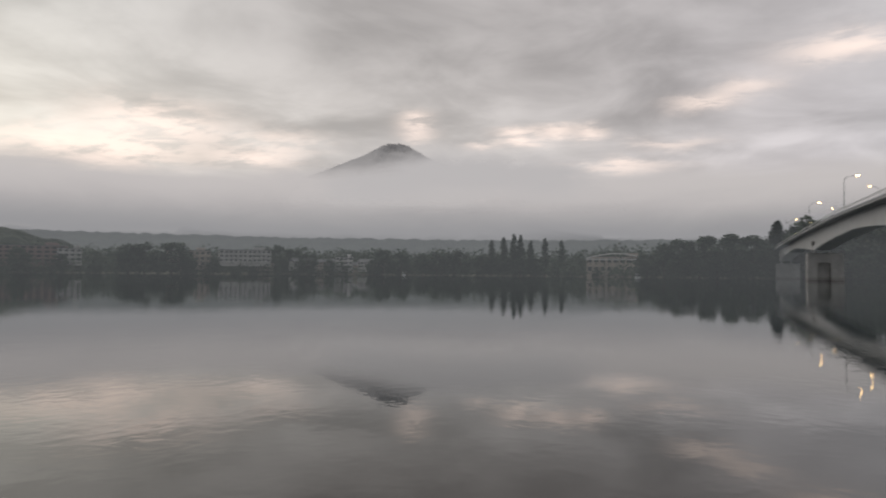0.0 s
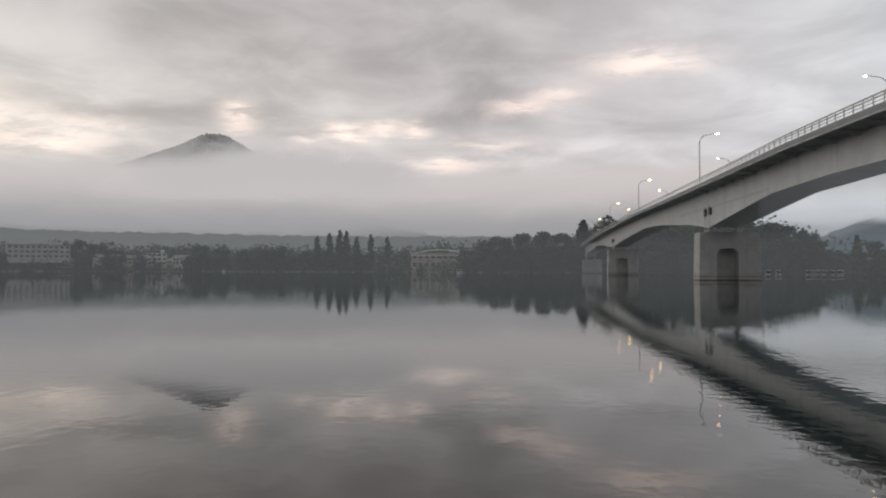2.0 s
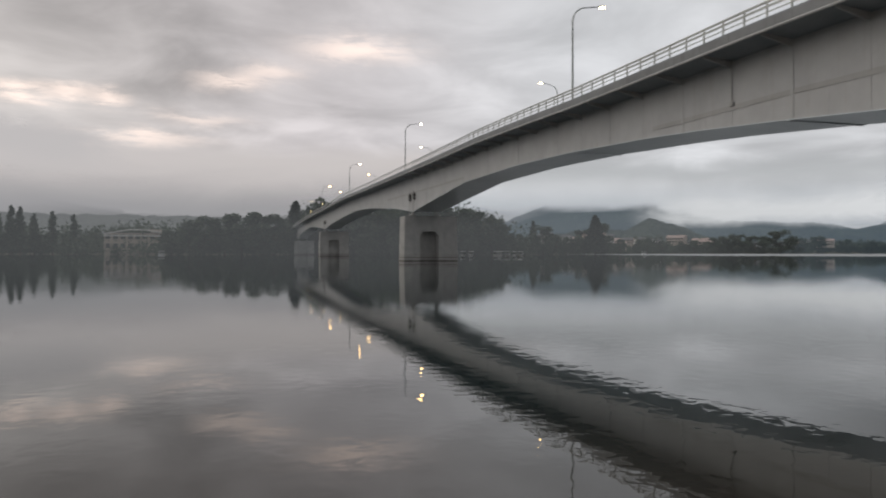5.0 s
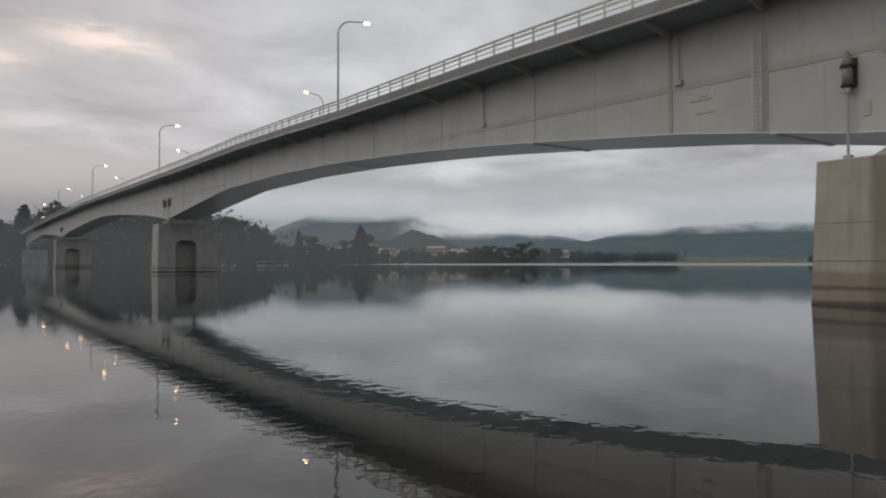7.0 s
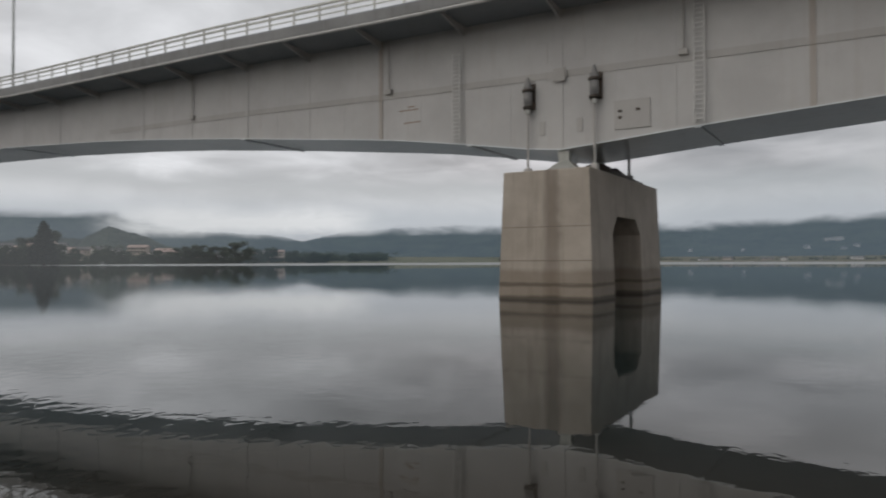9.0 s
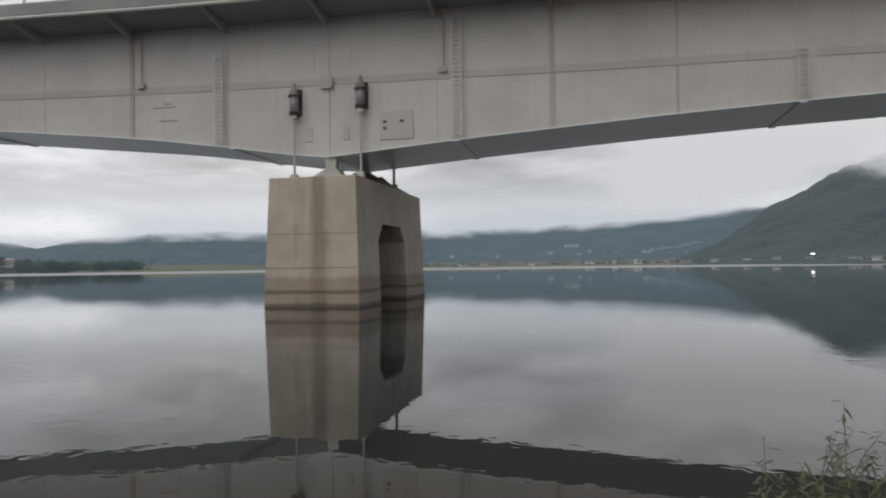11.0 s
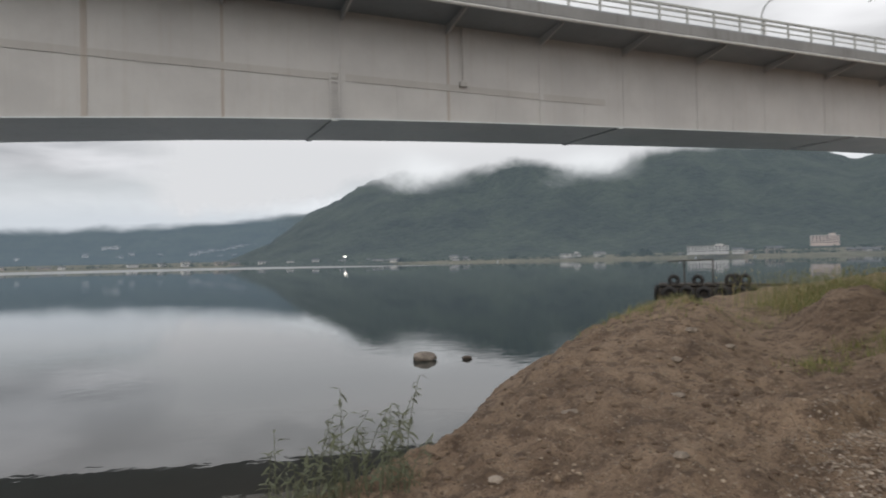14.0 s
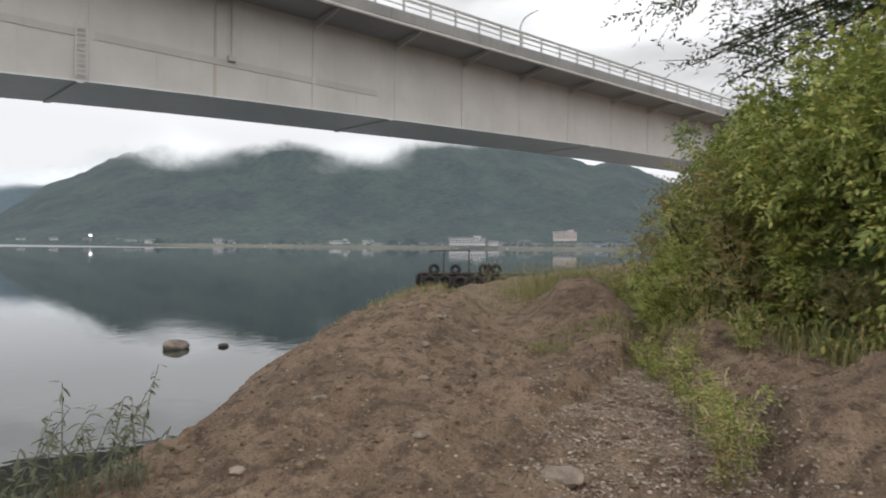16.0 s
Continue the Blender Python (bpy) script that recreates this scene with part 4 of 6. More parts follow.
cloud_sheet("haze_sheet_east", 25, -96, -0.13, 13.0, 860, M_HAZE_E, "glowing blue-grey sheet painting haze on the mountain")
M_HAZE_NEAR = cloud_haze_material("haze_sheet_lake", (0.30, 0.315, 0.33), 0.21, 0.004, (1, 1, 3.0), 0.0, 0.35, 0.3)
cloud_sheet("haze_sheet_lake", 200, 36, -0.27, 6.0, 440, M_HAZE_NEAR, "faint glowing grey sheet painting haze on the far shore")
cloud_sheet("haze_sheet_west", 178, 66, -0.08, 6.0, 1500, M_HAZE_W, "glowing grey sheet painting haze on the western hills")


M_GRASSLAND = forest_material("shore_grass", (0.15, 0.14, 0.085), (0.27, 0.24, 0.155), 0.06)
M_FIELD = forest_material("pale_field", (0.15, 0.16, 0.10), (0.22, 0.22, 0.145), 0.03)


def shore_land(name, a0, a1, inner, depth, height, label, front=0.7, mat=None):
    """Low land behind the far shoreline; inner: (heading, distance) pairs."""
    verts, faces, cols, rows = [], [], int(abs(a1 - a0) / 0.5), 8
    for i in range(cols + 1):
        az = a0 + (a1 - a0) * i / cols
        r0 = curve_at([(abs(a - a0), d) for a, d in inner], abs(az - a0)) * (1 + 0.015 * noise.noise((az * 0.7, 2, 1)))
        for k in range(rows + 1):
            r = r0 + depth * (k / rows) ** 1.6
            d = heading(az)
            z = -0.4 + height * smooth01(k / rows * 1.2) + (front if k else 0) + (0.5 * noise.noise((d.x * r / 30, d.y * r / 30, 0)) if k else 0)
            verts.append((d.x * r, d.y * r, z))
    n = rows + 1
    for i in range(cols):
        for k in range(rows):
            faces.append((i * n + k, i * n + k + 1, (i + 1) * n + k + 1, (i + 1) * n + k))
    return tagged(raw(name, verts, faces, mat or M_LAND, None, "", True), label, "shore", kind="structure")


shore_land("shore_west", 180, 83, [(180, 700), (150, 620), (120, 640), (104, 620), (96, 520), (88, 500), (83, 520)], 1500, 8, "low green shore with scrub and grass")
shore_land("shore_northwest", 84, 46, [(84, 560), (78, 520), (72, 480), (66, 560), (60, 760), (54, 950), (46, 1150)], 1500, 10, "low green shore with scrub and houses")
shore_land("shore_east", 47, -92, [(47, 1150), (30, 1700), (10, 1600), (-10, 1350), (-30, 1150), (-50, 1000), (-70, 800), (-92, 500)], 900, 12, "thin grassy shore at the mountain's foot", 3.2, M_GRASSLAND)
shore_land("field_north", 41, 27, [(41, 1290), (34, 1420), (27, 1620)], 480, 13, "pale green field behind the far shore", 2.0, M_FIELD)


# ---- plants ----
def leaf_material(name, a, b_col, warm, amount):
    m, g, b, out = material(name)
    geo = g.t.nodes.new("ShaderNodeNewGeometry")
    rnd = geo.outputs["Random Per Island"]
    co = geo.outputs["Position"]
    f = g.math("ADD", g.math("MULTIPLY", rnd, 0.7), g.math("MULTIPLY", g.noise(co, 0.9, 3.0, 0.5), 0.5), clamp=True)
    c = g.mix(f, a, b_col)
    pick = g.math("GREATER_THAN", g.math("FRACT", g.math("MULTIPLY", rnd, 7.31)), 1 - amount)
    c = g.mix(pick, c, warm)
    g.put(b.inputs["Base Color"], c)
    b.inputs["Roughness"].default_value = 0.55
    tl = g.t.nodes.new("ShaderNodeBsdfTranslucent")
    g.put(tl.inputs[0], c)
    mx = g.t.nodes.new("ShaderNodeMixShader")
    mx.inputs[0].default_value = 0.3
    g.t.links.new(b.outputs[0], mx.inputs[1])
    g.t.links.new(tl.outputs[0], mx.inputs[2])
    g.t.links.new(mx.outputs[0], out.inputs[0])
    return m


M_LEAF_FAR = leaf_material("distant_foliage", (0.038, 0.062, 0.044), (0.078, 0.11, 0.066), (0.10, 0.11, 0.07), 0.1)
M_LEAF_DARK = leaf_material("cedar_foliage", (0.022, 0.034, 0.026), (0.04, 0.055, 0.04), (0.05, 0.05, 0.03), 0.05)
M_LEAF = leaf_material("shrub_leaves", (0.17, 0.235, 0.065), (0.40, 0.45, 0.125), (0.58, 0.55, 0.17), 0.16)
M_LEAF_DEEP = leaf_material("deep_green_leaves", (0.13, 0.20, 0.08), (0.26, 0.34, 0.13), (0.38, 0.38, 0.16), 0.10)
M_LEAF_DRY = leaf_material("dry_weed_leaves", (0.26, 0.27, 0.12), (0.42, 0.39, 0.19), (0.50, 0.33, 0.15), 0.18)
M_LEAF_TREE = leaf_material("dark_tree_leaves", (0.07, 0.10, 0.06), (0.13, 0.17, 0.09), (0.17, 0.18, 0.09), 0.08)
M_GRASS = leaf_material("tall_grass", (0.15, 0.18, 0.065), (0.29, 0.29, 0.12), (0.46, 0.38, 0.19), 0.2)
M_BRANCH = surface("branch_bark", (0.055, 0.043, 0.034), (0.10, 0.08, 0.065), 6.0, 0.9)
M_WEED = leaf_material("willow_weed_leaves", (0.12, 0.14, 0.085), (0.20, 0.22, 0.14), (0.24, 0.22, 0.13), 0.15)


def leaf_cards(rng, centres, radii, count, size, fold=0.25, aspect=0.5, droop=0.0):
    """Many small folded leaves scattered round the centres: vertices and faces."""
    centres, radii = np.asarray(centres, float), np.asarray(radii, float)
    idx = rng.integers(0, len(centres), count)
    v = rng.normal(size=(count, 3))
    v /= np.linalg.norm(v, axis=1)[:, None]
    p = centres[idx] + v * (radii[idx] * rng.random(count) ** 0.45)[:, None]
    d = rng.normal(size=(count, 3))
    d[:, 2] = d[:, 2] * 0.6 - droop
    d /= np.linalg.norm(d, axis=1)[:, None]
    s = np.cross(d, rng.normal(size=(count, 3)))
    s /= np.linalg.norm(s, axis=1)[:, None]
    n = np.cross(d, s)
    L = size * rng.uniform(0.6, 1.35, count)[:, None]
    a, b = p - d * L * 0.5, p + d * L * 0.5
    l, r = p + s * L * aspect * 0.5 + n * L * fold * 0.4, p - s * L * aspect * 0.5 + n * L * fold * 0.4
    verts = np.stack([a, l, b, r], 1).reshape(-1, 3)
    k = np.arange(count) * 4
    faces = np.concatenate([np.stack([k, k + 1, k + 2], 1), np.stack([k, k + 2, k + 3], 1)])
    return verts.tolist(), faces.tolist()


def leaf_sprays(rng, centres, radii, axis, sprays, per, size, aspect=0.42, droop=0.35, reach=3.2):
    """Arching twigs set round the centres, each with leaves in two ranks: vertices and faces."""
    centres, radii = np.asarray(centres, float), np.asarray(radii, float)
    idx = rng.integers(0, len(centres), sprays)
    v = rng.normal(size=(sprays, 3))
    v /= np.linalg.norm(v, axis=1)[:, None]
    p = centres[idx] + v * (radii[idx] * rng.random(sprays) ** 0.5)[:, None]
    d = p - np.asarray(axis, float)
    d[:, 2] *= 0.35
    d = d / (np.linalg.norm(d, axis=1)[:, None] + 1e-6) * 0.8 + v * 0.6 + rng.normal(size=(sprays, 3)) * 0.35
    d[:, 2] += 0.25
    d /= np.linalg.norm(d, axis=1)[:, None]
    side = np.cross(d, (0.0, 0.0, 1.0) + rng.normal(size=(sprays, 3)) * 0.35)
    side /= np.linalg.norm(side, axis=1)[:, None] + 1e-6
    long = size * reach * rng.uniform(0.6, 1.3, sprays)
    quads = []
    for j in range(per):
        t = (j + 0.6) / per
        hand = 0.0 if j == per - 1 else (1.0 if j % 2 else -1.0)
        q = p + d * (long * t)[:, None]
        q[:, 2] -= droop * long * t * t
        ahead = d.copy()
        ahead[:, 2] -= 2 * droop * t
        e = ahead * (0.55 if hand else 1.0) + side * hand * 0.85 + rng.normal(size=(sprays, 3)) * 0.18
        e[:, 2] -= 0.15
        e /= np.linalg.norm(e, axis=1)[:, None]
        w = np.cross(e, np.cross(ahead, side) + rng.normal(size=(sprays, 3)) * 0.25)
        w /= np.linalg.norm(w, axis=1)[:, None] + 1e-6
        n = np.cross(w, e)
        L = (size * rng.uniform(0.65, 1.25, sprays) * (1.0 - 0.3 * abs(t - 0.45)))[:, None]
        mid = q + e * L * 0.45 + n * L * 0.06
        quads.append(np.stack([q, mid + w * L * aspect * 0.5, q + e * L - n * L * 0.08, mid - w * L * aspect * 0.5], 1))
    verts = np.concatenate(quads).reshape(-1, 3)
    k = np.arange(len(verts) // 4) * 4
    faces = np.concatenate([np.stack([k, k + 1, k + 2], 1), np.stack([k, k + 2, k + 3], 1)])
    return verts.tolist(), faces.tolist()


def far_tree(kind, seed, label, cat="tree"):
    """A tree of about 20 m: trunk with limbs, and a crown of leaf clumps."""
    rng = np.random.default_rng(seed)
    p = group_of("poplar" if kind == "poplar" else "cedar" if kind == "cedar" else "broadleaf_tree")
    tagged(p, label, cat)
    bm = bmesh.new()
    H = 20.0
    tube(bm, [(0, 0, -1.5), (0.15, 0, 5), (0.1, 0.1, H * 0.75)], 0.45, 7, 0.10)
    centres, radii = [], []
    if kind == "poplar":
        for i in range(46):
            z = 2.2 + 17.2 * i / 45
            w = 1.6 * math.sin(math.pi * min(1, (i + 4) / 49)) ** 0.6 + 0.15
            a = rng.random() * math.tau
            centres.append((w * 0.55 * math.cos(a), w * 0.55 * math.sin(a), z)), radii.append(w * 0.62 + 0.25)
        count, size = 2600, 0.85
    elif kind == "cedar":
        for i in range(60):
            z = 2.5 + 17 * i / 59
            w = 4.4 * (1 - i / 61) ** 0.8
            a = i * 2.4
            centres.append((w * 0.7 * math.cos(a), w * 0.7 * math.sin(a), z)), radii.append(0.35 + w * 0.34)
        count, size = 3000, 0.9
    else:
        for i in range(30):
            a, t = rng.random() * math.tau, rng.random()
            z = 3.2 + 15.5 * t
            w = 7.4 * math.sqrt(max(0.04, 1 - ((z - 10.0) / 10.2) ** 2)) * rng.uniform(0.35, 0.95)
            centres.append((w * math.cos(a), w * math.sin(a), z + rng.normal() * 0.6)), radii.append(rng.uniform(1.5, 2.9))
            if i % 5 == 0:
                tube(bm, [(0.1, 0, 4.5 + i * 0.15), (w * 0.5 * math.cos(a), w * 0.5 * math.sin(a), z * 0.75), (w * 0.9 * math.cos(a), w * 0.9 * math.sin(a), z)], 0.2, 5, 0.05)
        count, size = 4200, 1.0
    part("trunk", bm, M_BRANCH, p)
    v, f = leaf_cards(rng, centres, radii, count, size, aspect=0.8)
    raw("crown", v, f, M_LEAF_DARK if kind == "cedar" else M_LEAF_FAR, p)
    return p


random.seed(11)
T_BROAD = [far_tree("broad", s, "dark green broadleaf tree on the far shore") for s in (1, 2, 3, 4)]
T_POPLAR = [far_tree("poplar", s, "slim dark poplar on the far shore") for s in (21, 22)]
T_CEDAR = [far_tree("cedar", s, "dark pointed cedar on the far shore") for s in (31, 32)]
USED = set()


def stand(protos, az, dist, height, width=1.0, z=-0.8):
    """A tree at that heading and distance, of that height."""
    fresh = [q for q in protos if q.name not in USED]
    pr = fresh[0] if fresh else random.choice(protos)
    d = heading(az + random.uniform(-0.35, 0.35)) * dist
    s = height * random.uniform(0.92, 1.06) / 20.0
    m = pose(d.x, d.y, z, 0, 0, random.uniform(0, 360))
    if pr.name not in USED:
        USED.add(pr.name)
        ob = pr
        ob.matrix_basis = m
    else:
        ob = copy_thing(pr, m)
    ob.scale = (s * width, s * width, s)
    return ob


# west shore: (heading, distance, height, spread)
for az, d, h, w in ((140.6, 640, 17, 1.1), (138.3, 640, 14, 1.1), (136.3, 632, 25, 1.3), (134.8, 628, 27, 1.3), (133.0, 636, 28, 1.4), (131.3, 630, 13, 1.3), (129.9, 640, 15, 1.2), (128.6, 634, 8, 1.1),
                    (127.1, 636, 8, 1.1), (125.2, 668, 27, 1.3), (123.8, 672, 25, 1.2), (122.6, 640, 22, 1.2), (121.3, 650, 15, 1.0), (119.6, 650, 14, 1.0), (117.6, 640, 15, 1.1), (116.3, 634, 24, 1.2), (115.0, 630, 22, 1.2),
                    (113.7, 634, 21, 1.2), (112.4, 628, 23, 1.2), (111.1, 632, 21, 1.2), (109.9, 628, 22, 1.2), (108.7, 632, 20, 1.2), (107.4, 624, 18, 1.2), (106.2, 624, 19, 1.2), (105.0, 622, 18, 1.2), (103.8, 622, 19, 1.2), (102.6, 622, 17, 1.1),
                    (101.3, 620, 16, 1.1), (100.0, 640, 17, 1.1), (99.0, 650, 24, 1.2), (97.9, 650, 23, 1.2), (96.8, 640, 18, 1.1), (95.6, 500, 19, 1.2), (94.2, 495, 22, 1.2), (92.9, 490, 25, 1.2), (91.6, 486, 27, 1.2), (90.3, 482, 29, 1.2), (88.9, 478, 32, 1.25), (87.9, 480, 30, 1.0),
                    (93.6, 478, 13, 1.2), (90.9, 474, 14, 1.2), (88.3, 472, 13, 1.1), (143, 640, 20, 1.2), (145.5, 650, 24, 1.2)):
    stand(T_BROAD, az, d, h, w)
for x, top in ((878, 35.5), (895, 34), (914, 36.5), (927, 36), (945, 32.5), (963, 37.5), (996, 31)):
    stand(T_POPLAR, 111.7 - math.degrees(math.atan((x - 784) / 1227)), 618, top, 0.95)
for az, d, h, w in ((85.8, 520, 41, 1.3), (84.9, 530, 37, 1.3)):
    stand(T_CEDAR, az, d, h, w)
# behind the second pier
for az, d, h, w in ((83.5, 520, 33, 1.1), (82.3, 510, 40, 1.2), (81.0, 500, 40, 1.2), (79.6, 490, 36, 1.2), (78.2, 480, 30, 1.2), (76.8, 474, 32, 1.2), (75.4, 470, 33, 1.25), (74.0, 466, 33, 1.25), (72.6, 464, 34, 1.2), (71.3, 466, 32, 1.15), (70.2, 472, 27, 1.1), (69.2, 480, 21, 1.1),
                    (80.5, 455, 14, 1.3), (77.4, 450, 15, 1.3), (74.6, 446, 14, 1.3), (72.0, 448, 13, 1.3), (68.0, 540, 18, 1.1), (66.9, 560, 15, 1.1), (65.9, 570, 23, 1.1), (64.9, 600, 20, 1.1), (63.9, 620, 15, 1.2), (62.8, 640, 17, 1.1), (60.8, 660, 18, 1.2), (59.6, 700, 15, 1.2), (58.2, 740, 15, 1.2),
                    (56.6, 860, 16, 1.2), (55.0, 930, 15, 1.2), (53.2, 990, 20, 1.2), (51.6, 1040, 17, 1.2), (50.0, 1090, 16, 1.2), (48.2, 1150, 17, 1.2)):
    stand(T_BROAD, az, d, h, w)
# tall trees before the northern hills
for az, d, h, w in ((82.9, 495, 38, 1.3), (81.7, 490, 38, 1.3), (84.2, 500, 30, 1.2), (86.3, 505, 22, 1.2), (52.4, 980, 26, 1.3), (51.0, 1000, 30, 1.3), (49.6, 1030, 31, 1.3), (48.0, 1080, 32, 1.3), (46.8, 1130, 29, 1.3), (45.3, 1210, 27, 1.3), (43.8, 1260, 25, 1.4), (42.2, 1300, 23, 1.4), (40.8, 1330, 22, 1.4), (39.2, 1360, 19, 1.5), (37.6, 1400, 17, 1.5), (54.0, 930, 20, 1.3), (57.4, 800, 17, 1.3), (62.5, 620, 25, 1.1), (61.1, 622, 26, 1.1),
                    (26.5, 1700, 20, 1.6), (23.8, 1690, 18, 1.6), (21, 1680, 21, 1.6), (-20.2, 1290, 14, 1.6), (-28.9, 1230, 15, 1.6), (-38.4, 1180, 15, 1.7), (-39.4, 1170, 18, 1.7), (-48.4, 1100, 14, 1.7), (-54.5, 1040, 15, 1.6), (-56.9, 1010, 14, 1.6)):
    stand(T_BROAD, az, d, h * (0.95 if d > 900 else 1.0), w * (1.3 if d > 900 else 1.0))
stand(T_CEDAR, 61.8, 615, 37, 1.45), stand(T_CEDAR, 66.2, 590, 28, 0.9)


def thicket(name, a0, a1, inner, deep, lo, hi, count, size, seed, label, per=28):
    """Scrub and low trees all along a far shore."""
    rng = np.random.default_rng(seed)
    centres, radii = [], []
    for _ in range(count // per):
        az = rng.uniform(min(a0, a1), max(a0, a1))
        r = curve_at(inner, az) + deep * rng.random() ** 1.5 + 6
        d = heading(az) * r
        h = lo + (hi - lo) * rng.random() ** 1.6
        for k in range(4):
            centres.append((d.x + rng.normal() * h * 0.35, d.y + rng.normal() * h * 0.35, 0.6 + h * (0.15 + 0.22 * k))), radii.append(h * 0.36)
    v, f = leaf_cards(rng, centres, radii, count, size, aspect=0.8)
    return tagged(raw(name, v, f, M_LEAF_FAR), label, "scrub", kind="stuff")


WEST = [(83, 520), (88, 470), (96, 490), (104, 605), (120, 635), (150, 620), (180, 700)]
NORTHWEST = [(46, 1150), (54, 950), (60, 760), (66, 560), (72, 455), (78, 460), (84, 500)]
EAST = [(-92, 500), (-70, 800), (-50, 1000), (-30, 1150), (-10, 1350), (10, 1600), (30, 1700), (47, 1150)]
thicket("shore_thicket", 84, 152, WEST, 60, 4, 17, 32000, 1.5, 71, "dark scrub and low trees on the shore")
thicket("far_woods", 84, 152, [(a, d + 80) for a, d in WEST], 100, 17, 26, 76000, 2.6, 74, "dark continuous woods behind the shore", 170)
thicket("far_woods", 36, 58, [(36, 1420), (46, 1230), (54, 1030), (58, 900)], 90, 13, 22, 34000, 2.9, 75, "dark continuous woods behind the northern shore", 120)
thicket("far_woods", 70.5, 84, [(70, 520), (72, 500), (84, 540)], 60, 22, 33, 30000, 2.2, 76, "dark tall woods beyond the bridge", 150)
thicket("far_woods", 75.5, 84.5, [(75, 490), (84, 520)], 40, 31, 36, 30000, 2.2, 77, "dark tall woods beyond the bridge", 200)
thicket("shore_thicket", 46, 84, NORTHWEST, 150, 5, 16, 50000, 1.7, 72, "dark scrub and low trees on the shore")
thicket("shore_thicket", -72, 46, [(a, d + 28) for a, d in EAST], 60, 5, 13, 26000, 2.4, 73, "dark scrub at the foot of the mountain")

# ---- houses and hotels ----
M_WALL_WHITE = surface("white_render", (0.62, 0.60, 0.58), (0.74, 0.72, 0.70), 0.3, 0.8)
M_WALL_PALE = surface("weathered_pale_render", (0.40, 0.39, 0.375), (0.50, 0.49, 0.475), 0.3, 0.8)
M_WALL_TAN = surface("tan_render", (0.40, 0.34, 0.29), (0.50, 0.43, 0.37), 0.3, 0.8)
M_WALL_RED = surface("brown_red_render", (0.20, 0.14, 0.125), (0.26, 0.18, 0.165), 0.3, 0.8)
M_ROOF_GREY = surface("grey_roof_tiles", (0.10, 0.10, 0.11), (0.17, 0.17, 0.18), 0.5, 0.7)
M_WALL_PINK = surface("pale_pink_render", (0.72, 0.58, 0.53), (0.80, 0.68, 0.63), 0.3, 0.8)
M_ROOF_RED = surface("faded_pink_roof", (0.40, 0.30, 0.27), (0.50, 0.39, 0.36), 0.5, 0.7)
M_PANE = surface("dark_window_glass", (0.03, 0.035, 0.04), (0.06, 0.065, 0.07), 1.0, 0.12)
M_WHITE = surface("white_gelcoat", (0.68, 0.69, 0.70), (0.80, 0.80, 0.80), 1.0, 0.35)


def block(w, d, h, storeys, bays, wall, roof, label, gable=False, flat_top=True):
    """A building facing -y: walls, roof, eaves, rows of windows with frames."""
    p = group_of("hotel" if storeys > 2 else "house")
    tagged(p, label, "hotel" if storeys > 2 else "house")
    part("wall", box(bmesh.new(), -w / 2, w / 2, 0, d, -3, h), wall, p)
    if gable:
        bm = bmesh.new()
        e, rh = 0.8, min(d, w) * 0.28
        vs = [bm.verts.new(q) for q in ((-w / 2 - e, -e, h), (w / 2 + e, -e, h), (w / 2 + e, d + e, h), (-w / 2 - e, d + e, h), (-w / 2 - e, d / 2, h + rh), (w / 2 + e, d / 2, h + rh))]
        for f in ((0, 1, 5, 4), (2, 3, 4, 5), (0, 4, 3), (1, 2, 5), (3, 2, 1, 0)):
            bm.faces.new([vs[i] for i in f])
        part("roof", bm, roof, p)
    else:
        r = part("roof", box(bmesh.new(), -w / 2 - 0.4, w / 2 + 0.4, -0.5, d + 0.4, h, h + 0.5), roof, p)
        part("roof_hut", box(bmesh.new(), w * 0.18, w * 0.38, d * 0.3, d * 0.7, h + 0.5, h + 3.0), wall, r)
    sh = h / storeys
    bm = bmesh.new()
    ww = w / bays * 0.62
    box(bm, -ww / 2, ww / 2, -0.06, 0.05, 0, sh * 0.5)
    win = None
    for i in range(storeys):
        if storeys > 2:
            part("balcony_band", box(bmesh.new(), -w / 2 - 0.1, w / 2 + 0.1, -0.55, -0.002, i * sh + 0.0, i * sh + sh * 0.26), wall, p)
        for k in range(bays):
            m = pose(-w / 2 + (k + 0.5) * w / bays, 0, i * sh + sh * 0.34)
            if win is None:
                win = part("window", bm, M_PANE, p)
                win.matrix_basis = m
            else:
                share(win, m, p)
    return p


def put(ob, az, dist, z=1.2, turn=0.0, first=False):
    d = heading(az) * dist
    m = pose(d.x, d.y, z, 0, 0, az + turn)
    if first:
        ob.matrix_basis = m
        return ob
    return copy_thing(ob, m)


# west
put(block(44, 14, 11, 3, 11, M_WALL_PALE, M_ROOF_GREY, "pale three-storey lakeside hotel with balconies"), 127.6, 640, 10, 6, True)
put(block(50, 16, 14, 4, 9, M_WALL_RED, M_ROOF_GREY, "brown-red hotel block by the water"), 142.4, 656, 8, -8, True)
put(block(18, 14, 11, 3, 4, M_WALL_PALE, M_ROOF_GREY, "small pale hotel block among trees"), 140.0, 648, 9, 0, True)
put(block(36, 14, 14, 3, 8, M_WALL_TAN, M_ROOF_GREY, "tan low hotel behind shore trees"), 131.8, 646, 6, 4, True)
put(block(16, 12, 11, 3, 4, M_WALL_WHITE, M_ROOF_GREY, "small white lakeside apartment block"), 119.8, 650, 5, 0, True)
# boat house with an arched white roof beam
hall = put(block(44, 18, 13, 2, 9, M_WALL_TAN, M_ROOF_GREY, "wide lakeside hall under a white arched roof beam"), 97.7, 551, 2.5, 0, True)
